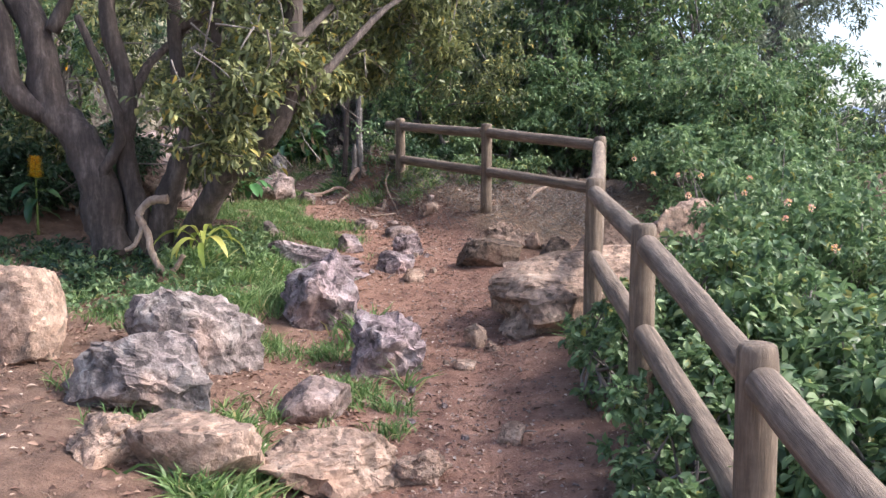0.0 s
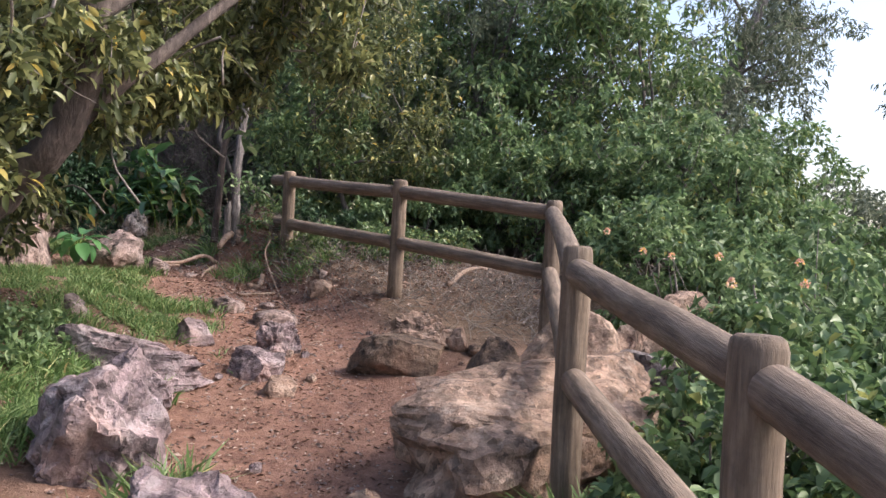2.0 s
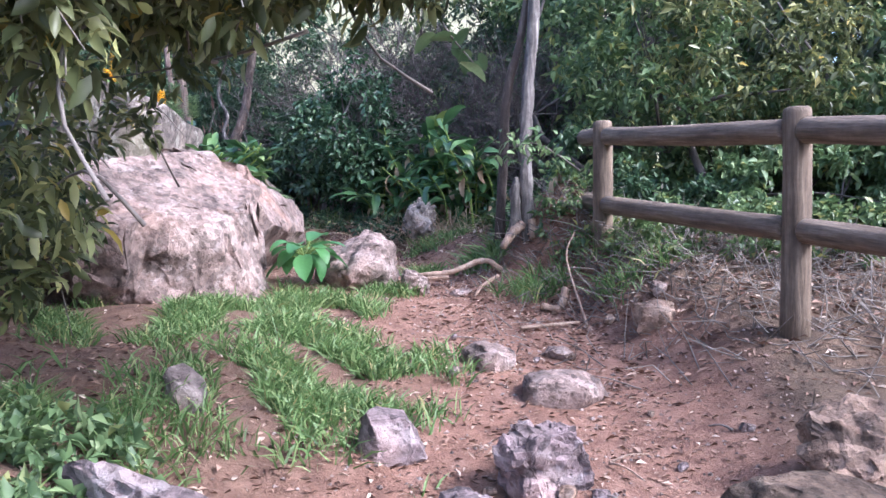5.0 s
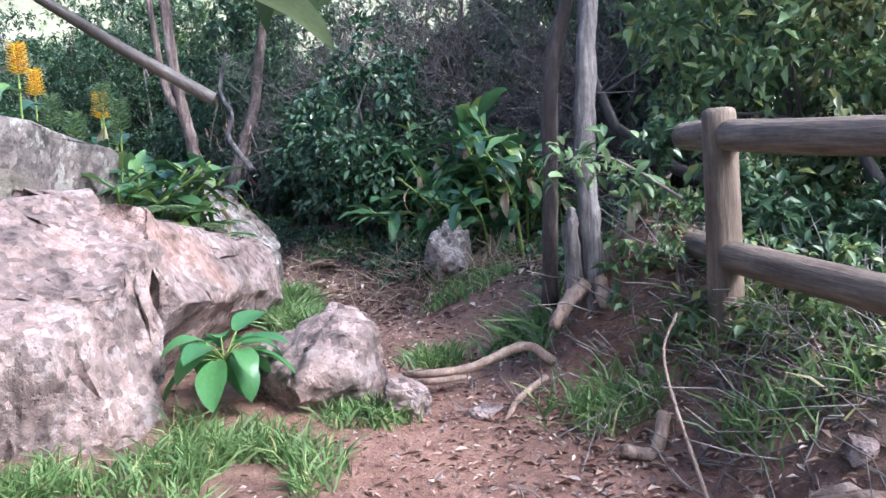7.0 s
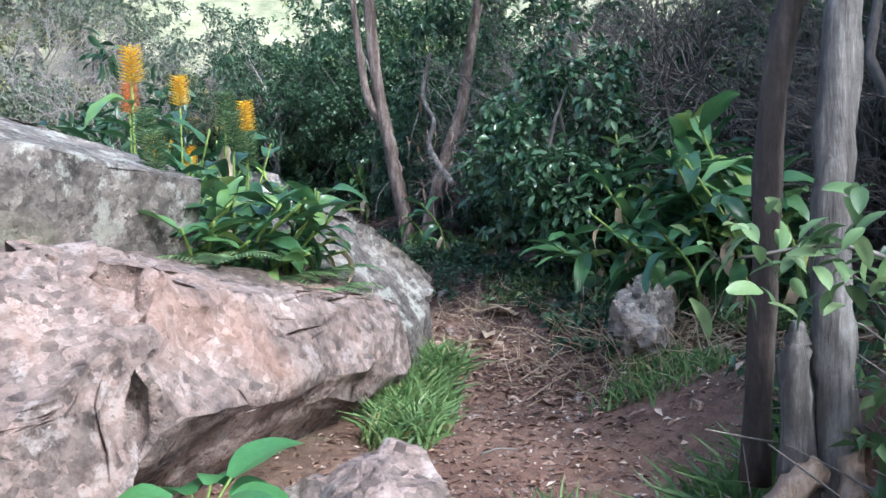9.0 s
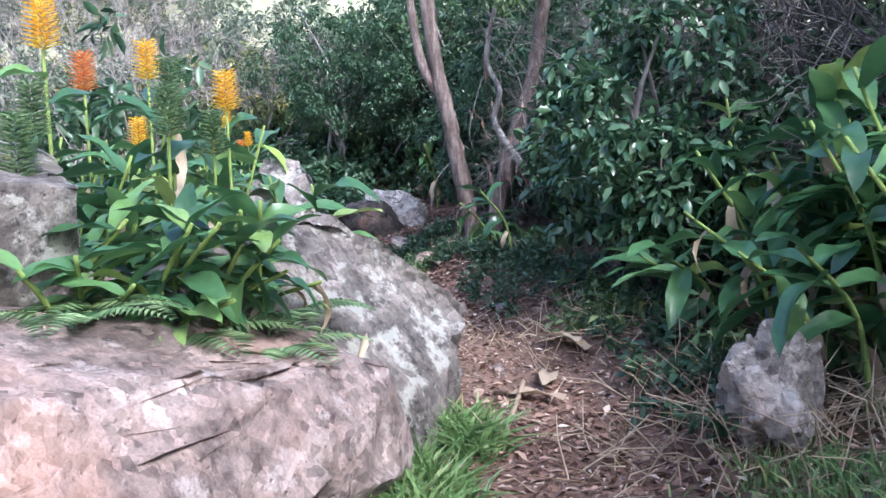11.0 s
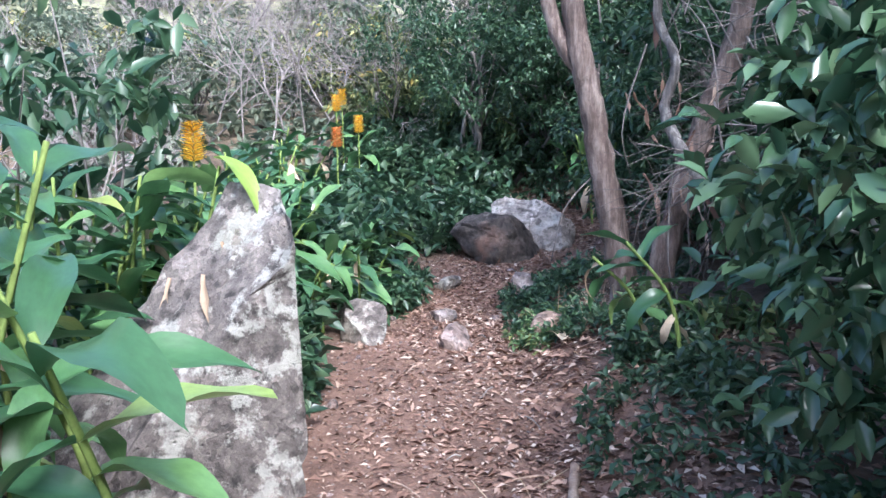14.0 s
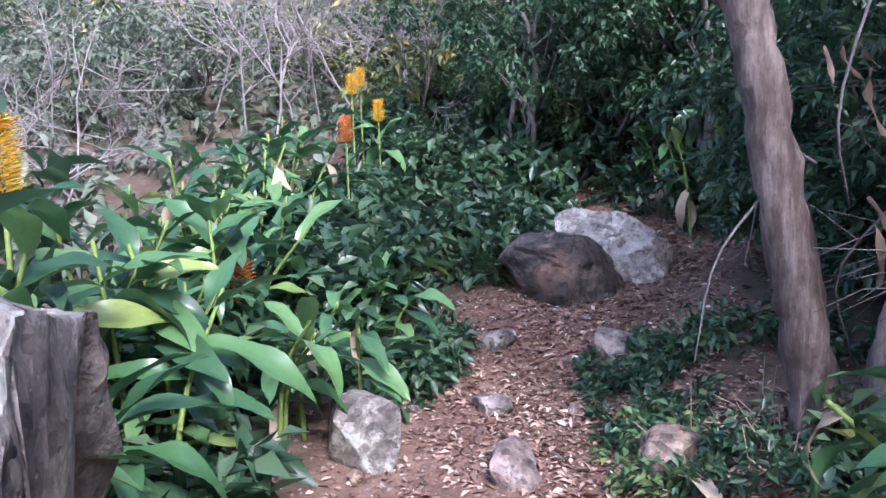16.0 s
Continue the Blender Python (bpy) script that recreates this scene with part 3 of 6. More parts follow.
rock(1.45, 7.45, 0.75, 0.55, 0.7, 10, 35, ROCK_TAN, "split boulder with a pale cut face and dark side", block=0.55, rough=0.04, cuts=5)
rock(1.05, 7.5, 0.32, 0.45, 0.48, 12, 36, ROCK_BROWN, "dark split half of a boulder", block=0.7, rough=0.05)
rock(2.3, 8.0, 1.3, 0.9, 1.15, 30, 37, ROCK_TAN, "large tan boulder behind the fence", rough=0.1, sink=0.15)
rock(2.0, 7.3, 0.9, 0.6, 0.6, -20, 38, ROCK_GREY, "brown boulder behind the fence", rough=0.1)
# the great boulders left of the turn
rock(-3.3, 10.2, 1.7, 1.3, 1.6, 12, 41, ROCK_PINK, "large pink weathered boulder sloping above the grass", block=0.62, rough=0.17, cuts=4, z=0.5, level=6,
     facets=[((-2.9, 10.15, 1.1), (0.5, -0.25, 0.83)), ((-2.97, 9.6, 0.8), (0.4, -0.88, 0.25)), ((-2.66, 10.25, 0.7), (0.95, 0.1, 0.28)), ((-3.6, 10.0, 1.45), (-0.1, -0.1, 0.98)), ((-2.85, 9.85, 0.8), (0.8, -0.55, 0.2)), ((-3.0, 9.8, 0.66), (0.3, -0.6, -0.74))])
rock(-3.85, 11.55, 1.8, 2.6, 1.9, 22, 42, ROCK_PINK, "huge pale pink boulder with an overhanging lip by the path", block=0.6, rough=0.17, cuts=4, z=0.6, level=6,
     facets=[((-3.14, 10.94, 1.47), (0.16, 0.2, 0.96)), ((-2.82, 10.85, 1.12), (0.78, 0.3, 0.55)), ((-2.8, 10.86, 1.0), (0.72, 0.22, -0.66)), ((-3.6, 12.6, 1.1), (-0.1, 0.98, 0.12)), ((-3.0, 10.6, 1.2), (0.45, -0.86, 0.3)), ((-3.4, 12.4, 1.05), (0.75, 0.6, 0.1))])
rock(-4.5, 11.1, 1.7, 1.6, 2.6, 14, 43, ROCK_LICHEN, "lichen-spotted ledge of rock above the boulders", block=0.5, rough=0.12, cuts=3, z=0.8,
     facets=[((-3.66, 10.8, 1.93), (0.24, 0.2, 0.95)), ((-3.66, 10.8, 1.9), (0.93, 0.28, 0.05)), ((-3.95, 11.72, 1.7), (0.2, 0.96, 0.1)), ((-3.9, 10.5, 1.6), (0.1, -0.98, 0.1)), ((-3.7, 11.1, 1.6), (0.8, 0.25, -0.5))])
rock(-4.2, 12.75, 1.7, 1.6, 2.1, 30, 44, ROCK_LICHEN, "lichen-covered slab sloping down to the path", block=0.55, rough=0.15, cuts=3, z=0.72,
     facets=[((-4.26, 12.77, 1.62), (0.73, 0.21, 0.64)), ((-4.26, 12.77, 1.61), (-0.84, 0.42, 0.3)), ((-4.05, 13.43, 1.1), (0.35, 0.93, 0.05)), ((-4.4, 12.6, 1.62), (-0.1, -0.2, 0.97)), ((-3.8, 12.9, 1.13), (0.93, 0.35, 0.06))])
rock(-6.75, 13.5, 1.5, 1.6, 2.6, 6, 45, ROCK_LICHEN, "tall tilted slab of lichened rock beside the path", block=0.5, rough=0.15, cuts=2, z=0.75, level=6,
     facets=[((-6.64, 13.9, 2.0), (0.45, -0.68, 0.58)), ((-6.72, 13.92, 2.0), (-0.75, -0.5, 0.42)), ((-6.26, 13.8, 1.6), (0.97, -0.12, 0.0)), ((-6.6, 14.07, 1.5), (0.22, 0.97, 0.06)), ((-6.7, 13.9, 2.0), (-0.1, 0.3, 0.95)), ((-6.4, 13.02, 1.0), (0.3, -0.93, 0.2))])
rock(-8.55, 15.2, 0.46, 0.36, 0.3, 20, 46, ROCK_LICHEN, "pale lichened stone at the path's edge", block=0.7, rough=0.05)
rock(-9.95, 17.25, 0.95, 0.7, 0.5, 25, 47, ROCK_DARK, "dark boulder with a pale flank beside the path", block=0.6, rough=0.1, cuts=4, facets=[((-9.8, 17.1, 1.6), (0.75, -0.55, 0.35)), ((-9.75, 17.2, 1.55), (0.8, 0.5, 0.4))])
rock(-10.1, 17.62, 0.85, 0.5, 0.52, 30, 48, ROCK_PALE, "pale boulder leaning on a dark one", block=0.6, rough=0.1, cuts=5)
rock(-8.75, 15.95, 0.24, 0.2, 0.12, 0, 49, ROCK_GREY, "stone worn smooth in the path", level=3)
rock(-8.05, 15.65, 0.34, 0.26, 0.2, 0, 50, ROCK_PINK, "reddish stone bedded in the path", level=3)
rock(-7.65, 16.1, 0.4, 0.3, 0.17, 0, 51, ROCK_TAN, "reddish stone bedded under the bank", level=3)
rock(-8.9, 16.75, 0.36, 0.3, 0.22, 30, 52, ROCK_GREY, "stone forming a step in the path", level=3)
rock(-9.45, 16.35, 0.26, 0.2, 0.14, 0, 53, ROCK_LICHEN, "pale stone at the path's edge", level=3)
rock(-2.66, 13.42, 0.36, 0.32, 0.44, 0, 54, ROCK_PALE, "pale jagged stone in the bank", rough=0.2, block=0.8)


# ---- trees and bushes ----
def bush(x, y, radius, top, mat, leaf=0.07, width=0.032, clumps=40, per=60, seed=0, label="dense green bush", bark=TWIG, name="bush", group="bushes on the hillside", low=0.1, lean=(0, 0), stems=5, droop=0.35, fine=False):
    """Stems from one foot and leaf clumps, outermost ones densest, in an uneven crown."""
    rng = np.random.default_rng(seed)
    z = ground_z(x, y)
    b = thing(name, x, y, z - 0.03, label, "bush", group)
    h = max(0.4, top - z)
    u = rng.normal(size=(clumps, 3))
    u /= np.linalg.norm(u, axis=1)[:, None]
    rr = rng.uniform(0.45, 1.0, clumps) ** 0.6
    c = np.stack([u[:, 0] * rr * radius, u[:, 1] * rr * radius, h * (low + (1 - low) * (0.5 + 0.5 * u[:, 2] * rr))], 1)
    c[:, 0] += lean[0] * c[:, 2] / h
    c[:, 1] += lean[1] * c[:, 2] / h
    c[:, 2] *= rng.uniform(0.82, 1.08, clumps)
    r = rng.uniform(0.22, 0.42, clumps) * (radius * 0.5 + 0.25 * h) * 0.75
    me = leaf_mesh("foliage", *clump_leaves(rng, c, r, per, leaf, width, droop), mat, fine=fine)
    part("foliage", me, b)
    g = Geo()
    for k in range(stems):
        t = c[k % clumps] * (0.9, 0.9, 0.95)
        f = np.array((rng.uniform(-0.1, 0.1), rng.uniform(-0.1, 0.1), 0))
        m = (f + t) / 2 + rng.normal(size=3) * 0.08 * h
        m[2] = max(m[2], 0.2 * h)
        limb(g, [f, m, t], 0.012 + 0.01 * h, 0.006, 6, 0.15, 8, k)
        for j in range(3):
            e = c[rng.integers(clumps)]
            limb(g, [m, (m + e) / 2 + rng.normal(size=3) * 0.05, e], 0.012, 0.003, 4, 0, 6)
    tagged(part("stemwork", g.mesh("stemwork", bark), b), kind="stuff")
    return b


def twig_thicket(x, y, z, radius, height, seed, count=40, mat=TWIG, label="tangle of bare grey twigs", lean=(0, 0, 0)):
    """Bare, many times forked branches."""
    rng = np.random.default_rng(seed)
    b = thing("bare_shrub", x, y, z, label, "shrub", "bare shrubs")
    g = Geo()

    def fork(p, d, length, r, depth):
        q = p + d * length
        m = (p + q) / 2 + rng.normal(size=3) * length * 0.08
        tube(g, [p, m, q], [r, r * 0.85, r * 0.65], 4 if depth else 3, caps=False)
        if depth == 0:
            return
        for _ in range(3 if depth > 1 else 4):
            e = d + rng.normal(size=3) * 0.55 + np.array(lean) * 0.25
            e /= np.linalg.norm(e)
            fork(m + (q - m) * rng.uniform(0, 1), e, length * rng.uniform(0.55, 0.85), r * 0.6, depth - 1)

    for k in range(count // 8):
        d = np.array((rng.normal() * 0.5 + lean[0], rng.normal() * 0.5 + lean[1], 0.9 + lean[2]))
        d /= np.linalg.norm(d)
        fork(np.array((rng.uniform(-1, 1) * radius * 0.5, rng.uniform(-1, 1) * radius * 0.5, 0)), d, height * 0.34, 0.016, 4)
    tagged(part("branchwork", g.mesh("branchwork", mat), b), kind="stuff")
    return b


def left_tree():
    """The many-stemmed tree that leans over the path."""
    x0, y0 = -2.7, 7.2
    z0 = ground_z(x0, y0) - 0.05
    t = thing("tree", x0, y0, z0, "dark many-stemmed tree leaning over the path, with olive leaves", "tree")

    def rel(pts):
        return [(a - x0, b - y0, c - z0) for a, b, c in pts]

    stems = [
        ([(-2.85, 7.1, 0.15), (-2.88, 7.05, 0.55), (-3.05, 7.1, 1.2), (-3.35, 7.1, 1.6), (-3.5, 7.15, 2.3), (-4.1, 7.2, 3.2)], 0.20, 0.10),
        ([(-3.25, 7.1, 1.45), (-3.6, 7.0, 1.7), (-3.75, 7.0, 2.4), (-4.3, 6.9, 3.0)], 0.11, 0.06),
        ([(-2.7, 7.15, 0.15), (-2.62, 7.1, 0.6), (-2.72, 7.1, 1.2), (-2.68, 7.1, 1.7), (-2.85, 7.15, 2.4), (-2.8, 7.3, 3.4)], 0.10, 0.06),
        ([(-2.55, 7.2, 0.15), (-2.42, 7.15, 0.65), (-2.3, 7.1, 0.95), (-2.15, 7.1, 1.45), (-2.25, 7.1, 1.9), (-2.3, 7.2, 3.0)], 0.12, 0.05),
        ([(-2.17, 7.1, 1.4), (-1.95, 7.0, 1.6), (-1.85, 6.95, 1.95), (-1.9, 6.9, 2.8)], 0.07, 0.04),
        ([(-2.35, 7.3, 0.2), (-1.95, 7.0, 0.8), (-1.62, 6.85, 1.12), (-1.32, 6.75, 1.42), (-1.2, 6.72, 1.9), (-1.15, 6.7, 2.9)], 0.11, 0.07),
        ([(-1.3, 6.75, 1.45), (-0.9, 6.95, 1.9), (-0.5, 7.3, 2.4), (-0.2, 7.8, 2.7)], 0.05, 0.015),
        ([(-1.2, 6.72, 2.0), (-0.9, 7.4, 2.5), (-0.7, 8.2, 2.7)], 0.04, 0.012),
        ([(-2.7, 7.12, 1.5), (-2.6, 7.5, 2.0), (-2.2, 8.1, 2.5), (-1.6, 8.6, 2.8)], 0.05, 0.015),
        ([(-2.3, 7.2, 2.2), (-1.6, 7.4, 2.7), (-0.9, 7.6, 3.1)], 0.05, 0.015),
        ([(-3.3, 7.1, 2.2), (-2.9, 7.2, 3.0), (-2.2, 7.4, 3.6)], 0.06, 0.02),
        ([(-2.95, 7.0, 0.9), (-2.7, 6.95, 1.3), (-2.78, 6.9, 1.75), (-3.0, 6.9, 2.3)], 0.05, 0.03),
    ]
    for k, (pts, r0, r1) in enumerate(stems):
        g = Geo()
        limb(g, rel(pts), r0, r1, 14, 0.35, 7 * len(pts), k * 7)
        part("trunk" if k in (0, 2, 3, 5) else "limb", g.mesh("limb", BARK), t)
    rng = np.random.default_rng(5)
    spots = [(-1.6, 7.3, 2.3, .55), (-1.0, 7.5, 2.3, .5), (-0.75, 7.8, 2.6, .5), (-1.7, 8.3, 2.0, .55), (-0.9, 8.7, 2.4, .5), (-2.3, 8.4, 1.9, .6), (-2.6, 7.7, 2.7, .7),
             (-1.2, 8.2, 3.0, .7), (-0.3, 8.6, 3.0, .6), (-2.9, 9.0, 1.8, .6), (-3.3, 8.6, 2.4, .8), (-1.9, 7.5, 3.2, .7), (-0.9, 7.0, 3.0, .6), (-2.7, 7.0, 3.5, .8), (-3.8, 7.6, 3.2, .8),
             (-1.85, 7.5, 1.15, .36), (-1.75, 7.15, 1.5, .28), (-2.1, 7.9, 0.95, .36), (-2.35, 8.2, 1.1, .4), (-0.6, 8.2, 2.05, .2), (-1.2, 9.2, 2.9, .6), (-2.1, 9.3, 2.6, .7),
             (-4.0, 8.4, 1.4, .8), (-4.4, 7.4, 2.2, .8), (-4.6, 7.0, 3.2, .8), (-3.4, 9.4, 2.8, .8), (-1.0, 7.5, 1.95, .22), (-0.85, 8.4, 1.95, .22), (-1.35, 7.9, 1.8, .25),
             (-1.5, 6.6, 2.4, .4), (-1.0, 6.4, 2.8, .4), (-1.9, 6.7, 2.6, .5), (-2.6, 6.5, 2.9, .5), (-0.3, 7.6, 3.2, .5), (-1.6, 9.0, 2.2, .4),
             (-1.05, 7.2, 1.85, .26), (-0.95, 7.65, 1.85, .25), (-1.3, 7.7, 1.8, .28), (-1.75, 7.6, 1.9, .3), (-1.4, 8.4, 2.0, .3), (-1.8, 8.4, 2.0, .3), (-0.85, 8.4, 1.95, .24), (-1.05, 8.0, 1.9, .26),
             (-2.1, 8.9, 2.15, .35), (-1.15, 6.6, 1.8, .25), (-2.4, 9.4, 2.2, .35), (-1.5, 6.65, 1.9, .25),
             # unseen high clumps, added to block the sun and shade the tree's foot
             (-2.0, 7.0, 4.2, .8), (-1.0, 7.0, 3.9, .7), (-3.0, 7.4, 4.3, .8), (-1.4, 6.2, 3.5, .6), (-2.4, 6.1, 3.8, .7), (-0.5, 7.9, 3.8, .6),
             (-0.55, 8.0, 2.3, .3), (-0.35, 8.3, 2.5, .3), (-1.35, 7.3, 1.6, .2),
             (-1.55, 6.1, 1.3, .25), (-1.75, 6.5, 1.2, .3), (-1.4, 6.0, 1.65, .25), (-1.9, 6.0, 1.5, .3), (-1.3, 6.3, 1.95, .3),
             (0.0, 8.0, 2.15, .25), (-0.1, 7.8, 2.6, .35), (0.15, 8.3, 2.75, .35), (0.05, 8.5, 2.3, .22), (0.3, 8.4, 3.1, .4)]
    c, r = [], []
    for a, b, d, s in spots:
        for _ in range(int(9 + 19 * s)):
            u = rng.normal(size=3)
            u *= rng.uniform(0.2, 1.0) / np.linalg.norm(u)
            c.append((a - x0 + u[0] * s, b - y0 + u[1] * s, d - z0 + u[2] * s * 0.8))
            r.append(rng.uniform(0.13, 0.27))
    me = leaf_mesh("crown", *clump_leaves(rng, np.array(c), r, 42, 0.085, 0.032, 0.3), GREEN_OLIVE, 0.2, 0.3, True)
    part("crown", me, t, None, "olive and yellow-green lance-shaped leaves")
    g = Geo()
    for k in range(0, len(c), 3):
        p = np.array(c[k])
        q = p + rng.normal(size=3) * 0.25 + (0, 0, 0.15)
        limb(g, [q, (p + q) / 2 + rng.normal(size=3) * 0.04, p, p + rng.normal(size=3) * 0.1 - (0, 0, 0.12)], 0.008, 0.002, 4, 0, 8)
    tagged(part("twigwork", g.mesh("twigwork", TWIG), t), kind="stuff")


left_tree()


def path_tree():
    """The slim grey trunk with a dead snag, at the bend by the last fence post."""
    x0, y0 = -1.17, 11.66
    z0 = ground_z(x0, y0) - 0.1
    t = thing("tree", x0, y0, z0, "slim grey lichened trunk with a broken snag at the bend", "tree")
    g = Geo()
    limb(g, [(0.02, -0.02, 0), (0.01, -0.02, 0.35), (-0.01, 0.0, 0.7), (0.0, 0.04, 1.1), (0.04, 0.1, 1.8), (0.02, 0.2, 3.2), (0.1, 0.3, 5.0)], 0.05, 0.038, 14, 0.4, 44, 3)
    part("trunk", g.mesh("trunk", BARK_GREY), t)
    g = Geo()
    limb(g, [(-0.07, -0.05, 0.1), (-0.065, -0.07, 0.4), (-0.06, -0.072, 0.46), (-0.058, -0.074, 0.5)], 0.042, 0.014, 10, 0.5, 18, 9)
    part("snag", g.mesh("snag", BARK_GREY), t, None, "bleached broken snag")
    g = Geo()
    limb(g, [(-0.22, 0.06, 0.05), (-0.2, 0.08, 0.5), (-0.17, 0.1, 1.1), (-0.05, 0.12, 1.6), (0.1, 0.2, 2.6)], 0.038, 0.026, 10, 0.3, 24, 5)
    part("trunk", g.mesh("trunk", BARK), t)
    rng = np.random.default_rng(9)
    c = np.array([(rng.normal() * 0.6, 0.3 + rng.normal() * 0.5, rng.uniform(2.6, 4.8)) for _ in range(45)])
    part("crown", leaf_mesh("crown", *clump_leaves(rng, c, rng.uniform(0.15, 0.3, 45), 40, 0.09, 0.034, 0.5), GREEN_MID), t)
    g = Geo()
    for k, pts in enumerate(([(-0.02, -0.06, 0.16), (-0.06, -0.13, 0.11), (-0.1, -0.2, 0.04), (-0.11, -0.23, 0.0)], [(0.02, 0.0, 0.22), (0.06, -0.07, 0.13), (0.08, -0.1, 0.06)])):
        limb(g, pts, 0.036, 0.024, 10, 0.5, 18, k)
    part("root", g.mesh("root", ROOT_WOOD), t)


path_tree()


def bend_tree():
    """The twin red-brown trunks over the path further on."""
    x0, y0 = -7.22, 16.38
    z0 = ground_z(x0, y0) - 0.1
    t = thing("tree", x0, y0, z0, "twin red-brown trunks with peeling bark and dead vines beside the path", "tree")
    for k, (pts, r0, r1) in enumerate((
            ([(0.0, 0.0, 0), (-0.02, -0.04, 0.4), (-0.06, -0.12, 0.9), (-0.1, -0.2, 1.4), (-0.13, -0.27, 1.75), (-0.18, -0.33, 2.5), (-0.2, -0.4, 4)], 0.085, 0.06),
            ([(-0.11, -0.22, 1.5), (-0.24, -0.36, 1.85), (-0.3, -0.42, 2.4), (-0.35, -0.5, 3.4)], 0.05, 0.032),
            ([(0.12, 0.05, 0), (0.22, 0.1, 0.5), (0.36, 0.2, 1.1), (0.5, 0.35, 1.7), (0.5, 0.6, 2.6), (0.7, 0.8, 4)], 0.085, 0.05),
            ([(0.75, -0.1, 0.85), (0.55, -0.12, 1.1), (0.42, -0.1, 1.3), (0.45, -0.05, 1.55), (0.3, -0.05, 1.85), (0.38, 0.0, 2.3)], 0.035, 0.02))):
        g = Geo()
        limb(g, pts, r0, r1, 12, 0.35, 8 * len(pts), k * 5)
        part("trunk" if k in (0, 2) else "limb", g.mesh("trunk", BARK_RED if k < 3 else BARK_GREY), t)
    rng = np.random.default_rng(12)
    # the last 55 clumps are added overhead, towards the sun, to shade the trunks
    c = np.array([(0.3 + rng.normal() * 0.7, 0.6 + rng.normal() * 0.6, rng.uniform(2.5, 4.8)) for _ in range(60)] + [(0.9 + rng.normal() * 0.6, -0.1 + rng.normal() * 0.5, rng.uniform(2.6, 4.2)) for _ in range(55)])
    part("crown", leaf_mesh("crown", *clump_leaves(rng, c, rng.uniform(0.18, 0.34, 115), 56, 0.1, 0.045, 0.5), GREEN_DARK), t)
    strip = leaf_blade("dead_leaf", 0.26, 0.035, DRY_LEAF, 0.5, 0.25, 8, seed=17)
    for k in range(24):
        p = Vector((rng.uniform(0.0, 0.75), rng.uniform(-0.12, 0.2), rng.uniform(0.5, 1.9)))
        part("dead_leaf", strip, t, Matrix.Translation(p) @ Euler((radians(rng.uniform(-95, -65)), rng.normal() * 0.3, rng.uniform(0, 6.28))).to_matrix().to_4x4() @ Matrix.Scale(rng.uniform(0.5, 1.1), 4))
    g = Geo()
    for k in range(26):
        a = np.array((rng.uniform(-0.2, 0.9), rng.uniform(-0.15, 0.5), rng.uniform(0.8, 2.2)))
        b = a + (rng.normal() * 0.25, rng.normal() * 0.2, -rng.uniform(0.3, 0.9))
        limb(g, [a, (a + b) / 2 + rng.normal(size=3) * 0.08, b], 0.007, 0.003, 4, 0, 8)
    tagged(part("vine_tangle", g.mesh("vine_tangle", TWIG_DARK), t), kind="stuff")


bend_tree()


def gum_tree(x, y, height, lean, seed):
    """A tall thin-crowned tree on the slope beyond the fence."""
    rng = np.random.default_rng(seed)
    z = ground_z(x, y) - 0.2
    t = thing("gum_tree", x, y, z, "tall gum tree with an airy grey-green crown against the sky", "tree", "gum trees")
    g = Geo()
    c = []
    line = limb(g, [(0, 0, 0), (lean * 0.15, 0, height * 0.3), (lean * 0.5, 0.3, height * 0.6), (lean, 0.2, height)], 0.22, 0.05, 10, 0.2, 26, seed)
    part("trunk", g.mesh("trunk", BARK_GREY), t)
    g = Geo()
    for k in range(36):
        p = np.array(line[rng.integers(6, 25)])
        d = np.array((rng.normal() + lean * 0.15, rng.normal(), rng.uniform(0.1, 0.8)))
        d *= rng.uniform(0.12, 0.26) * height / np.linalg.norm(d)
        limb(g, [p, p + d * 0.5 + (0, 0, 0.15), p + d], 0.05, 0.012, 5, 0.1, 8)
        for j in range(9):
            s = rng.uniform(0.45, 1.1)
            c.append(p + d * s + rng.normal(size=3) * 0.35)
    tagged(part("limbwork", g.mesh("limbwork", BARK_GREY), t), kind="stuff")
    c = np.array(c)
    part("crown", leaf_mesh("crown", *clump_leaves(rng, c, rng.uniform(0.35, 0.7, len(c)), 63, 0.15, 0.045, 0.7), GREEN_HAZED, 0.1), t)


gum_tree(7.2, 20.0, 10.0, 3.2, 1)
gum_tree(14.0, 19.0, 6.5, -1.0, 3)
gum_tree(3.0, 22.0, 12.0, 0.5, 4)

rng0 = np.random.default_rng(77)
LANTANA = "lush green lantana-like bush crowding the fence"
for k, (xx, yy, rr, tt) in enumerate(((1.28, 3.3, 0.26, 0.12), (1.22, 3.75, 0.24, 0.2), (1.25, 4.6, 0.26, 0.35), (1.3, 2.7, 0.28, 0.1), (1.35, 5.2, 0.24, 0.3))):
    bush(xx, yy, rr, tt, GREEN_FRESH, 0.06, 0.034, 18, 35, 90 + k, LANTANA, group="bushes along the fence", fine=True)
for k in range(20):
    yy = 2.2 + 0.33 * k + rng0.uniform(-0.2, 0.2)
    xx = 1.75 + rng0.uniform(0, 0.5) + 0.06 * max(0, yy - 5) * 3 + (0.95 if 6.3 < yy < 8.8 else 0)
    bush(xx, yy, 0.55, 0.28 + 0.11 * (yy - 2) + rng0.uniform(-0.12, 0.15), GREEN_FRESH if k % 3 else GREEN_MID, 0.07, 0.04, 42, 42, 100 + k, LANTANA, group="bushes along the fence", fine=True)
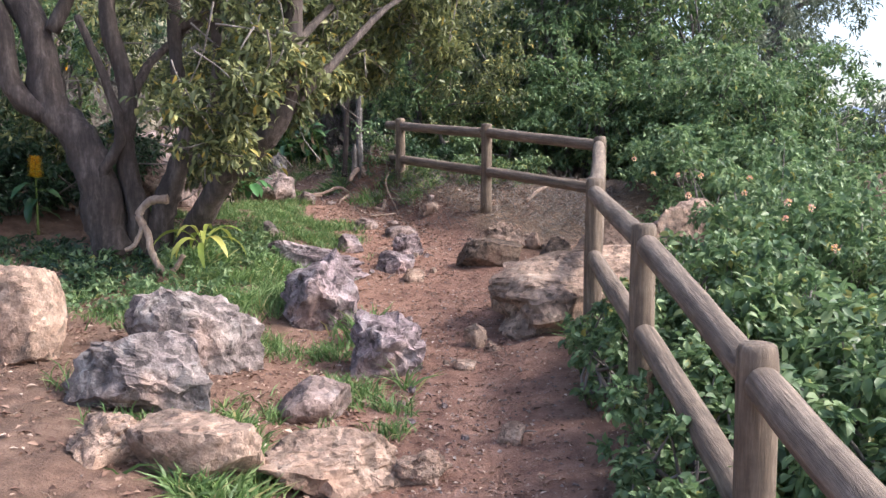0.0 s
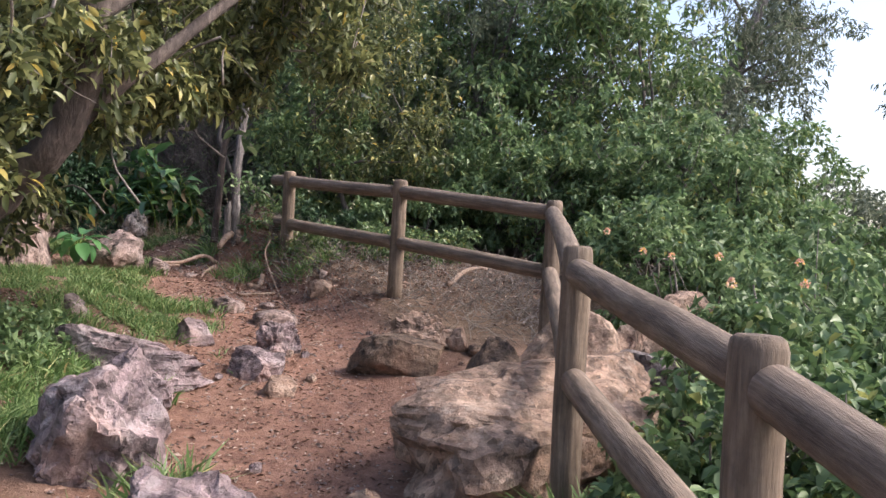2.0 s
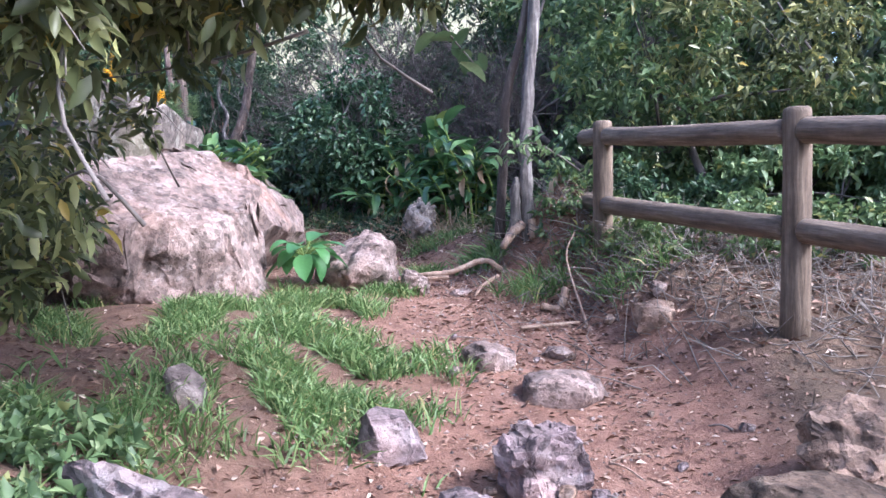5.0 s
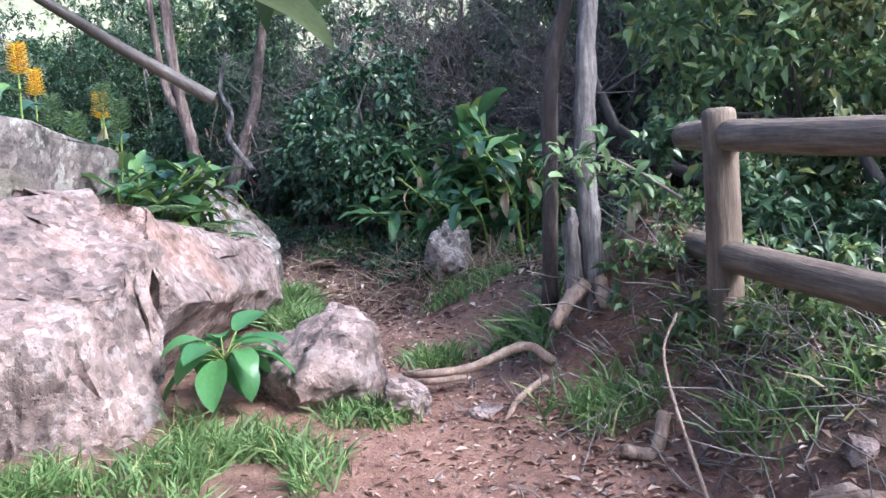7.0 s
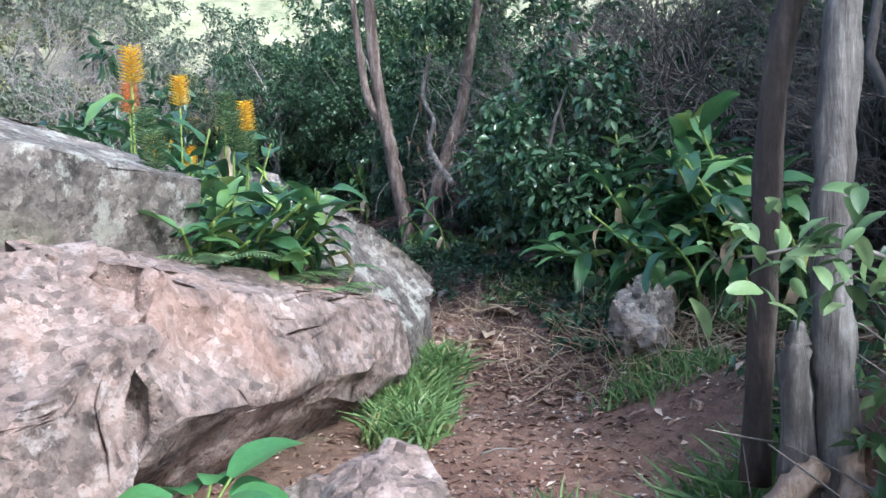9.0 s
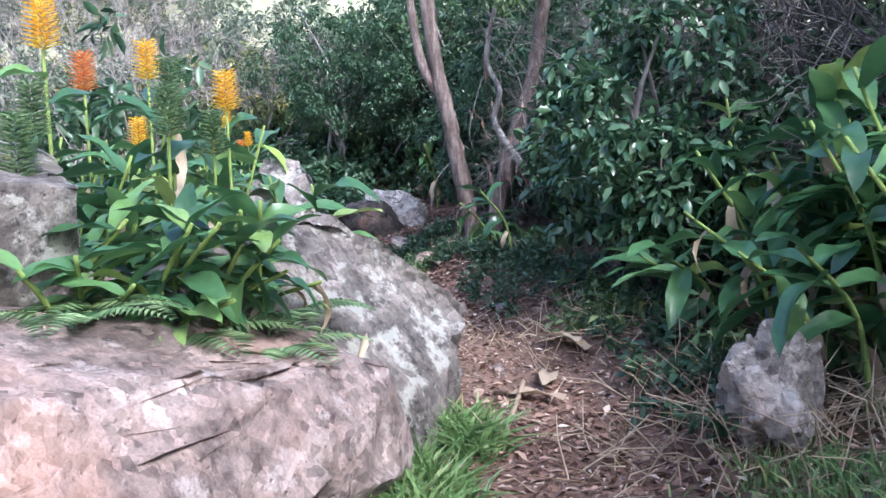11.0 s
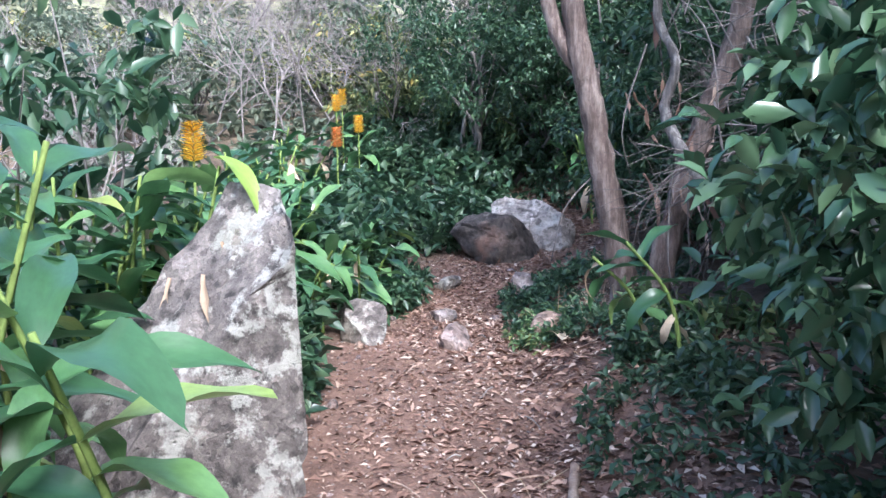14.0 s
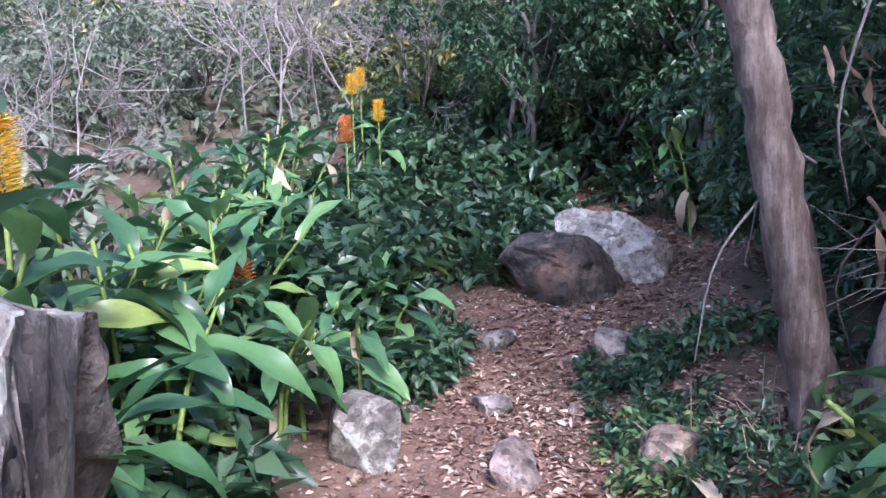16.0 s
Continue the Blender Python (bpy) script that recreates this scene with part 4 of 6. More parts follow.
for k in range(26):
    yy = 2.8 + 0.42 * k + rng0.uniform(-0.4, 0.4)
    xx = 2.9 + rng0.uniform(0, 2.4)
    bush(xx, yy, 0.85, 0.45 + 0.15 * (yy - 2.5) - 0.09 * (xx - 3) + rng0.uniform(-0.15, 0.2), GREEN_FRESH, 0.08, 0.042, 46, 70, 140 + k, LANTANA, group="bushes along the fence")
for k in range(16):
    xx = 0.35 + 0.33 * k + rng0.uniform(-0.2, 0.2)
    yy = 12.0 + rng0.uniform(0, 1.2) - 0.12 * xx + (0.7 if k < 5 else 0)
    bush(xx, yy, 0.8, (1.9 if k < 5 else 2.1) + rng0.uniform(-0.3, 0.9), (GREEN_MID, GREEN_FRESH)[k % 2], 0.085, 0.042, 50, 70, 180 + k, "tangled green undergrowth behind the fence", TWIG_DARK, group="undergrowth behind the fence")
for k in range(14):
    xx = -3.4 + 0.62 * k + rng0.uniform(-0.3, 0.3)
    yy = 14.6 + rng0.uniform(0, 2.2)
    yy += 2.6 if xx < -1.0 else 0
    bush(xx, yy, 1.5, (5.0 if xx < -1.0 else 6.4) + rng0.uniform(-0.8, 1.8) - 0.35 * max(0, xx - 2), (GREEN_MID, GREEN_HAZED, GREEN_FRESH)[k % 3], 0.12, 0.05, 95, 90, 220 + k, "tall dark green woodland bush", TWIG_DARK, group="woodland")
for k in range(12):
    xx = -10.5 + 0.75 * k + rng0.uniform(-0.3, 0.3)
    yy = 17.6 + rng0.uniform(0, 1.5) + max(0, -7.5 - xx) * 0.9
    bush(xx, yy, 1.3, 3.9 + rng0.uniform(-0.5, 1.2), GREEN_DARK, 0.1, 0.042, 60, 90, 260 + k, "dark green woodland bush", group="woodland")
for k in range(12):
    xx = -18.0 + 0.75 * k + rng0.uniform(-0.4, 0.4)
    yy = 21.0 + rng0.uniform(0, 2.5) - 0.12 * (xx + 12)
    bush(xx, yy, 1.6, 4.4 + rng0.uniform(-0.6, 1.6), (GREEN_MID, GREEN_DARK)[k % 2], 0.13, 0.05, 60, 80, 290 + k, "grey-green bush at the edge of the woods", group="woodland")
for k in range(8):
    xx, yy = -4.1 - 0.4 * k + rng0.uniform(-0.2, 0.2), 8.2 + rng0.uniform(0, 1.0) - 0.15 * k
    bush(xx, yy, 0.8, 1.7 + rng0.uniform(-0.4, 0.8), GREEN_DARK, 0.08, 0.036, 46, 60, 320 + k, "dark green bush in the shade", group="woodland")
for k in range(12):
    xx, yy = -5.0 - 0.5 * k + rng0.uniform(-0.3, 0.3), 9.4 + rng0.uniform(0, 1.6)
    bush(xx, yy, 1.0, 2.6 + rng0.uniform(-0.4, 1.5), GREEN_DARK if k % 2 else GREEN_MID, 0.09, 0.04, 46, 70, 330 + k, "dark green bush in the shade", group="woodland")
for k in range(26):
    a = rng0.uniform(-1.2, 0.35)
    d = rng0.uniform(26, 60)
    xx, yy = -6 + d * math.sin(a), 12 + d * math.cos(a)
    bush(xx, yy, 2.8, ground_z(xx, yy) + rng0.uniform(3, 6), GREEN_HAZED if k % 3 else GREEN_MID, 0.28, 0.12, 46, 28, 370 + k, "distant hazy tree on the hillside", group="distant trees", stems=3)
for k in range(10):
    a = rng0.uniform(0.5, 1.5)
    d = rng0.uniform(24, 45)
    xx, yy = d * math.sin(a), 5 + d * math.cos(a)
    bush(xx, yy, 3.0, rng0.uniform(-3, 1.0), GREEN_HAZED, 0.28, 0.12, 46, 28, 410 + k, "distant hazy tree on the slope below", group="distant trees", stems=3)
bush(-4.25, 15.15, 0.8, 3.0, GREEN_LAUREL, 0.09, 0.042, 90, 70, 450, "glossy dark laurel-like bush overhanging the path", group="glossy bushes", fine=True)
bush(-3.9, 14.8, 0.42, 2.2, GREEN_LAUREL, 0.09, 0.042, 40, 56, 451, "glossy dark laurel-like bush overhanging the path", group="glossy bushes", fine=True)
bush(-6.3, 17.1, 0.7, 2.6, GREEN_DARK, 0.1, 0.045, 60, 56, 453, "dark thicket behind the twin trunks", group="woodland")
bush(-5.3, 16.6, 0.8, 3.0, GREEN_DARK, 0.09, 0.04, 60, 60, 452, "glossy dark laurel-like bush overhanging the path", group="glossy bushes", fine=True)
for k in range(8):
    twig_thicket(-3.0 - 0.4 * k, 16.4 + 0.12 * k + rng0.uniform(0, 0.4), 1.9, 0.9, 2.8, 500 + k, 32, TWIG_DARK, lean=(0.05, -0.4, -0.1))
rng2 = np.random.default_rng(41)
for k in range(7):
    xx = -0.8 - 0.5 * k
    yy = 15.3 + rng2.uniform(0, 0.7) + 0.13 * k
    twig_thicket(xx, yy, ground_z(xx, yy), 0.9, 2.7 + rng2.uniform(0, 0.5), 1500 + k, 32, TWIG_DARK, lean=(rng2.uniform(-0.3, 0.3), -0.45, -0.1), label="bare grey branches arching over the bushes")
for k in range(9):
    xx, yy = -8.5 - 0.8 * k + rng2.uniform(-0.3, 0.3), 10.4 + 0.45 * k + rng2.uniform(-0.5, 0.5)
    twig_thicket(xx, yy, ground_z(xx, yy), 1.0, 2.8 + rng2.uniform(0, 0.7), 1520 + k, 24, TWIG_PALE, label="bare pinkish grey shrub on the hillside")
for k in range(7):
    xx, yy = 1.2 + 0.75 * k, 13.4 + rng2.uniform(-0.3, 0.5) - 0.15 * k
    bush(xx, yy, 0.9, 2.6 + rng2.uniform(-0.5, 0.8), GREEN_FRESH, 0.1, 0.05, 46, 60, 1540 + k, "leafy green bush in the light behind the fence", group="undergrowth behind the fence")
for k in range(6):
    xx, yy = -10.1 - 0.48 * k + rng2.uniform(-0.2, 0.2), 19.6 - 0.28 * k + rng2.uniform(-0.2, 0.4)
    bush(xx, yy, 1.2, 4.6 + rng2.uniform(-0.5, 1.0), GREEN_DARK, 0.08, 0.036, 70, 80, 1580 + k, "dark green bush overhanging the bend", group="woodland", low=0.25)
for k, (xx, yy) in enumerate(((-11.6, 19.7), (-13.1, 20.3), (-10.2, 20.2))):
    bush(xx, yy, 1.4, 6.2, GREEN_MID if k else GREEN_DARK, 0.1, 0.045, 70, 70, 1630 + k, "tall leafy bush at the edge of the woods", TWIG_DARK, group="woodland")
for k, (xx, yy, tt) in enumerate(((-3.7, 8.4, 1.5), (-4.2, 8.0, 1.4), (-4.7, 7.6, 1.5), (-5.1, 7.1, 1.6), (-4.4, 7.1, 1.0))):
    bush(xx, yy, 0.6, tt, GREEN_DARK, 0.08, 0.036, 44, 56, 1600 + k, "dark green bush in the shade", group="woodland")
bush(0.35, 12.9, 0.9, 4.2, GREEN_OLIVE, 0.085, 0.036, 95, 63, 1620, "tall olive-leaved bush behind the fence", TWIG_DARK, group="undergrowth behind the fence", stems=2)
bush(-0.5, 12.9, 0.7, 3.8, GREEN_MID, 0.085, 0.04, 75, 63, 1621, "tall green bush behind the fence", TWIG_DARK, group="undergrowth behind the fence", stems=2)
# leaves that push through the low rail
for k, (xx, yy, rr, tt) in enumerate(((1.02, 4.95, 0.2, 0.28), (1.0, 4.5, 0.2, 0.2), (0.98, 3.5, 0.26, 0.16), (1.0, 3.05, 0.25, 0.1), (0.97, 2.65, 0.22, 0.02), (1.15, 3.9, 0.26, 0.3))):
    bush(xx, yy, rr, tt, GREEN_FRESH, 0.055, 0.032, 22, 35, 1560 + k, "leafy green shoots pushing through the fence", group="bushes along the fence", fine=True)
for k in range(9):
    xx = -4.6 - 0.5 * k + rng0.uniform(-0.2, 0.2)
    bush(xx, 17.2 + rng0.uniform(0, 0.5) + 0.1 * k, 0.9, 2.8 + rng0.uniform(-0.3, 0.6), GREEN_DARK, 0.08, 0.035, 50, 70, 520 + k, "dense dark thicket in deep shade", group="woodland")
for k in range(14):
    xx, yy = -14.5 - rng0.uniform(0, 11), 11.5 + rng0.uniform(0, 9)
    bush(xx, yy, 1.3, ground_z(xx, yy) + rng0.uniform(1.0, 2.0), GREEN_HAZED if k % 3 else GREEN_OLIVE, 0.12, 0.05, 40, 42, 540 + k, "pale scrub on the open hillside", group="scrub on the hillside")
for k in range(4):
    xx, yy = -14.5 - rng0.uniform(0, 7), 16.5 + rng0.uniform(0, 4.5)
    bush(xx, yy, 1.5, ground_z(xx, yy) + rng0.uniform(2.6, 3.8), GREEN_HAZED, 0.12, 0.05, 50, 49, 590 + k, "tall grey-green scrub on the hillside", group="scrub on the hillside")
for k in range(12):
    xx, yy = -13.5 - rng0.uniform(0, 8), 15.0 + rng0.uniform(0, 5)
    twig_thicket(xx, yy, ground_z(xx, yy), 1.4, 3.6, 570 + k, 24, TWIG_PALE, label="bare pinkish grey shrub on the hillside")
for k in range(11):
    xx = -8.0 - 0.62 * k + rng0.uniform(-0.2, 0.2)
    bush(xx, 19.2 + rng0.uniform(0, 0.6) + 0.12 * k, 0.9, 3.0 + rng0.uniform(-0.4, 0.9), GREEN_DARK, 0.09, 0.04, 50, 70, 610 + k, "dark green bush beyond the bend", group="woodland")
for k in range(14):
    a = rng0.uniform(-1.5, -0.7)
    d = rng0.uniform(34, 60)
    xx, yy = -5 + d * math.sin(a), 13 + d * math.cos(a)
    bush(xx, yy, 3.2, ground_z(xx, yy) + rng0.uniform(4, 7), GREEN_HAZED, 0.3, 0.13, 50, 28, 630 + k, "distant hazy tree on the hillside", group="distant trees", stems=3)
for k in range(9):
    xx, yy = 6.5 + rng0.uniform(0, 9), 13 + rng0.uniform(0, 9)
    bush(xx, yy, 1.8, 0.6 + rng0.uniform(-0.8, 1.6) + 0.1 * (yy - 13), GREEN_HAZED if k % 2 else GREEN_MID, 0.14, 0.055, 60, 56, 580 + k, "hazy tree on the slope below the fence", group="trees below the fence")


bush(9.6, 17.5, 2.2, 2.7, GREEN_HAZED, 0.16, 0.06, 70, 63, 476, "hazy tree on the slope below the fence", group="trees below the fence")
bush(7.4, 23.0, 2.6, 4.0, GREEN_HAZED, 0.16, 0.06, 70, 63, 477, "hazy tree on the slope below the fence", group="trees below the fence")
for k in range(12):
    xx, yy = -23.0 - rng0.uniform(0, 12), 12.5 + rng0.uniform(0, 9)
    bush(xx, yy, 1.9, ground_z(xx, yy) + rng0.uniform(1.6, 3.2), GREEN_HAZED, 0.2, 0.08, 40, 35, 480 + k, "pale scrub on the open hillside", group="scrub on the hillside")
bush(-8.2, 13.45, 0.7, 3.1, GREEN_DARK, 0.17, 0.065, 40, 28, 455, "dark broad-leaved shrub beside the slab", group="glossy bushes", fine=True)
for k in range(16):
    xx, yy = -17.0 - rng0.uniform(0, 14), 9.5 + rng0.uniform(0, 7)
    bush(xx, yy, 1.5, ground_z(xx, yy) + rng0.uniform(0.8, 1.7), GREEN_HAZED, 0.14, 0.06, 36, 35, 460 + k, "pale scrub on the open hillside", group="scrub on the hillside")


# ---- ginger lilies ----
GINGER_LEAVES = [leaf_blade("leaf", 0.44, 0.115, GREEN_GINGER, 0.6, 0.1, 11, 0.4, seed=1), leaf_blade("leaf", 0.4, 0.12, GREEN_GINGER, 1.0, 0.14, 11, 0.45, seed=2), leaf_blade("leaf", 0.36, 0.12, GREEN_GINGER, 0.4, 0.09, 11, 0.3, seed=3),
                 leaf_blade("leaf", 0.34, 0.08, STRAW, 1.3, 0.18, seed=4)]


def flower_spike(name, mat):
    g, rng = Geo(), np.random.default_rng(3)
    P = []
    for k in range(120):
        a, s = k * 2.4, k / 120
        r = 0.045 * (1 - 0.35 * s)
        p = np.array((math.cos(a) * 0.008, math.sin(a) * 0.008, s * 0.2))
        d = np.array((math.cos(a), math.sin(a), 0.25))
        q = p + d * r
        tube(g, [p, q], [0.003, 0.003], 3, caps=False)
        side = np.array((-math.sin(a), math.cos(a), 0))
        for j in (-1, 1):
            w = side * j * 0.012
            g.add([q, q + d * 0.012 + w, q + d * 0.03 + w * 0.6, q + d * 0.016], [(0, 1, 2, 3)])
    return g.mesh(name, mat)


SPIKES = [flower_spike("flower_head", PETAL), flower_spike("flower_head", PETAL_ORANGE), flower_spike("flower_head", GREEN_FRESH)]


def ginger(x, y, height, lean, seed, flower=None, leaves=11, label="ginger lily with broad glossy green leaves", z=None, size=0.88):
    rng = np.random.default_rng(seed)
    z = ground_z(x, y) if z is None else z
    t = thing("ginger_lily", x, y, z, label + (" and a yellow flower spike" if flower == 0 else " and an orange flower spike" if flower == 1 else " and a spent green cone" if flower == 2 else ""), "plant", "ginger lilies")
    a = rng.uniform(0, 6.28)
    top = Vector((lean[0], lean[1], height))
    g = Geo()
    line = limb(g, [(0, 0, -0.03), tuple(top * 0.5 + Vector((-lean[0] * 0.25, -lean[1] * 0.25, 0.04))), tuple(top)], 0.013, 0.007, 6, 0, 14)
    part("stem", g.mesh("stem", STEM), t)
    for k in range(leaves):
        s = 0.28 + 0.72 * (k + 0.5) / leaves
        p = Vector(line[min(13, int(s * 13))])
        turn = a + (k % 2) * math.pi + rng.normal() * 0.45
        kind = 3 if rng.random() < 0.07 or (k < 2 and rng.random() < 0.5) else rng.integers(3)
        up = rng.uniform(-60, -20) if kind == 3 else rng.uniform(-20, 35) if k < leaves - 2 else rng.uniform(15, 65)
        m = Matrix.Translation(p) @ Euler((radians(up), rng.normal() * 0.25, turn)).to_matrix().to_4x4() @ Matrix.Scale(size * rng.uniform(0.7, 1.2), 4)
        part("leaf", GINGER_LEAVES[kind], t, m)
    if flower is not None:
        part("flower_head", SPIKES[flower], t, Matrix.Translation(top), ("spike of many small yellow flowers", "fading orange flower spike", "green spent flower cone")[flower])
    return t


for k in range(6):
    xx, yy = -12.2 - 0.6 * k, 18.6 + rng0.uniform(0, 0.8)
    bush(xx, yy, 0.8, ground_z(xx, yy) + rng0.uniform(0.8, 1.3), GREEN_MID, 0.1, 0.045, 40, 49, 800 + k, "low leafy bush beyond the bend", group="woodland")
# beside the great boulders
for k in range(22):
    xx, yy = -4.05 + rng0.uniform(-0.25, 0.25), 11.6 + rng0.uniform(0, 0.85)
    ginger(xx, yy, rng0.uniform(0.25, 0.55), (rng0.uniform(0.1, 0.4), rng0.uniform(-0.2, 0.2)), 820 + k, z=1.2, leaves=8, size=0.66)
for k in range(9):
    xx, yy = -5.7 - rng0.uniform(0, 1.1), 12.2 + rng0.uniform(0, 0.45)
    ginger(xx, yy, rng0.uniform(0.75, 1.1), (rng0.uniform(-0.1, 0.35), rng0.uniform(0.0, 0.35)), 840 + k)
for k in range(26):
    xx, yy = -4.65 - rng0.uniform(0, 1.9), 11.9 + rng0.uniform(0, 1.4)
    ginger(xx, yy, rng0.uniform(0.8, 1.35), (rng0.uniform(-0.1, 0.35), rng0.uniform(-0.25, 0.2)), 600 + k)
for k, (xx, yy, zz, fl) in enumerate(((-5.72, 12.67, 2.4, 0), (-5.0, 11.95, 2.4, 0), (-5.3, 12.9, 2.2, 0), (-5.9, 12.4, 2.35, 1))):
    ginger(xx, yy, zz - ground_z(xx, yy), (0.0, 0.0), 640 + k, fl, 8)
ginger(-3.75, 7.6, 0.95 - ground_z(-3.75, 7.6), (0.0, 0.0), 646, 0, 6)
# behind and past the standing slab
leaning = ginger(-6.95, 13.75, 1.2, (0.2, 0.1), 858, leaves=9)
YELLOW_GREEN = leaf_material("leaf_yellow_green", [(0.0, (0.2, 0.32, 0.05)), (1.0, (0.32, 0.42, 0.09))], 0.35, 0.35)
part("leaf", leaf_blade("leaf", 0.42, 0.085, YELLOW_GREEN, 0.75, 0.05, 12, 0.5, seed=21), leaning, Matrix.Translation(Vector((-6.76, 13.84, 2.12)) - leaning.location) @ Euler((radians(-5), 0, radians(-72))).to_matrix().to_4x4(), "yellow-green leaf bent over the slab")
ginger(-7.05, 13.5, 1.15, (0.25, 0.05), 859, leaves=9)
for k in range(46):
    xx, yy = -7.0 - rng0.uniform(0, 4.5), 11.2 + rng0.uniform(0, 2.2)
    ginger(xx, yy, rng0.uniform(0.7, 1.15), (rng0.uniform(-0.2, 0.25), rng0.uniform(-0.15, 0.3)), 860 + k, leaves=8)
for k in range(80):
    xx = -6.9 - rng0.uniform(0, 5.6)
    yy = 13.0 + rng0.uniform(0, 0.9) + (-6.9 - xx) * 0.42
    ginger(xx, yy, rng0.uniform(0.55, 1.15), (rng0.uniform(-0.2, 0.25), rng0.uniform(-0.15, 0.3)), 660 + k)
for k, (xx, yy, zz, fl) in enumerate(((-7.75, 13.96, 2.12, 0), (-9.36, 14.9, 1.5, 1), (-13.3, 16.9, 2.8, 0), (-13.6, 17.1, 2.9, 0), (-12.6, 16.9, 2.5, 0), (-11.5, 16.2, 2.3, 1), (-6.75, 13.0, 2.1, 0))):
    ginger(xx, yy, zz - ground_z(xx, yy), (0.0, 0.0), 700 + k, fl, 7)
# the bank right of the path
for k in range(44):
    s = rng0.uniform(0, 1)
    xx, yy = -2.2 - 1.7 * s + rng0.uniform(-0.2, 0.3), 13.85 + 1.1 * s + rng0.uniform(0, 0.8)
    ginger(xx, yy, rng0.uniform(0.5, 1.15), (rng0.uniform(-0.2, 0.1), rng0.uniform(-0.25, 0.0)), 720 + k)
for k, (xx, yy, hh, lx, ly) in enumerate(((-3.0, 14.15, 0.62, -0.25, -0.3), (-2.75, 13.95, 0.5, -0.15, -0.3), (-2.5, 13.8, 0.55, -0.1, -0.3), (-2.55, 14.1, 0.95, -0.2, -0.2), (-3.4, 14.35, 0.4, -0.1, -0.3), (-3.65, 14.5, 0.35, -0.1, -0.25), (-2.2, 13.7, 0.9, -0.25, -0.2), (-3.15, 14.3, 0.85, -0.1, -0.35))):
    ginger(xx, yy, hh, (lx, ly), 1600 + k, leaves=10, size=0.8)
for k, (xx, yy, zz) in enumerate(((-4.45, 12.2, 2.0), (-4.75, 12.35, 2.15), (-4.2, 11.6, 1.85), (-4.55, 11.75, 2.0), (-4.9, 12.6, 1.95))):
    ginger(xx, yy, zz - ground_z(xx, yy), (0.05, 0.0), 1620 + k, 2, 7)
# at the foot of the twin trunks
for k, (xx, yy, hh, lx, ly) in enumerate(((-6.4, 15.8, 0.5, -0.1, -0.25), (-6.1, 15.75, 0.6, -0.1, -0.25))):
    ginger(xx, yy, hh, (lx, ly), 1640 + k, leaves=8, size=0.75)
for k in range(14):
    xx = -8.7 - rng0.uniform(0, 1.5)
    yy = 14.75 + rng0.uniform(0, 0.5) + (-8.7 - xx) * 0.75
    ginger(xx, yy, rng0.uniform(0.3, 0.6), (rng0.uniform(-0.1, 0.3), rng0.uniform(-0.1, 0.2)), 1660 + k, leaves=8, size=0.75)
for k in range(8):
    xx, yy = -5.5 - rng0.uniform(0, 1.1), 16.7 + rng0.uniform(0, 0.6)
    ginger(xx, yy, rng0.uniform(0.7, 1.5), (rng0.uniform(-0.3, 0.2), rng0.uniform(-0.4, 0)), 750 + k)
for k in range(26):
    xx = -9.0 - rng0.uniform(0, 4.5)
    yy = 18.2 + rng0.uniform(0, 1.6) + max(0, -10.5 - xx) * 0.7
    ginger(xx, yy, rng0.uniform(0.5, 1.1), (rng0.uniform(-0.2, 0.2), rng0.uniform(-0.3, 0)), 780 + k, leaves=7)


# ---- plants on the ground ----
def rosette(name, x, y, count, mesh_list, label, category, seed, up=(15, 55), z=None, scale=1.0):
    rng = np.random.default_rng(seed)
    t = thing(name, x, y, (ground_z(x, y) if z is None else z), label, category)
    g = Geo()
    for k in range(count):
        turn = k * 2.4 + rng.normal() * 0.2
        lift = radians(up[1] + (up[0] - up[1]) * (k + 0.5) / count)
        d = Vector((-math.sin(turn) * math.cos(lift), math.cos(turn) * math.cos(lift), math.sin(lift)))
        stalk = rng.uniform(0.06, 0.12) * scale
        limb(g, [(0, 0, 0), tuple(d * stalk * 0.5 + Vector((0, 0, 0.03 * scale))), tuple(d * stalk + Vector((0, 0, 0.05 * scale)))], 0.005, 0.004, 5, 0, 5)
        m = Matrix.Translation(d * stalk + Vector((0, 0, 0.05 * scale))) @ Euler((lift, rng.normal() * 0.2, turn)).to_matrix().to_4x4() @ Matrix.Scale(rng.uniform(0.8, 1.1) * scale, 4)
        part("leaf", mesh_list[k % len(mesh_list)], t, m)
    part("stem", g.mesh("stem", STEM), t)
    return t


BROAD = [leaf_blade("leaf", 0.26, 0.125, GREEN_BROAD, 0.55, 0.02, seed=5), leaf_blade("leaf", 0.22, 0.12, GREEN_BROAD, 0.9, 0.03, seed=6)]
rosette("broad_leaved_plant", -2.5, 10.78, 17, BROAD, "broad-leaved green plant growing against a boulder", "plant", 1, (-32, 34), z=ground_z(-2.5, 10.78) + 0.22, scale=1.0)
LILY = [leaf_blade("leaf", 0.34, 0.045, GRASS, 1.0, 0.03, seed=7), leaf_blade("leaf", 0.3, 0.05, STRAW, 1.4, 0.05, seed=8)]
rosette("drooping_plant", -1.95, 6.72, 13, [leaf_blade("leaf", 0.34, 0.05, leaf_material("yellowing_leaf", [(0, (0.20, 0.28, 0.05)), (1, (0.48, 0.46, 0.12))]), 1.2, 0.03, seed=7)], "drooping plant with long yellowing leaves beside the tree", "plant", 2, (10, 60), z=ground_z(-1.95, 6.72) + 0.25, scale=1.1)


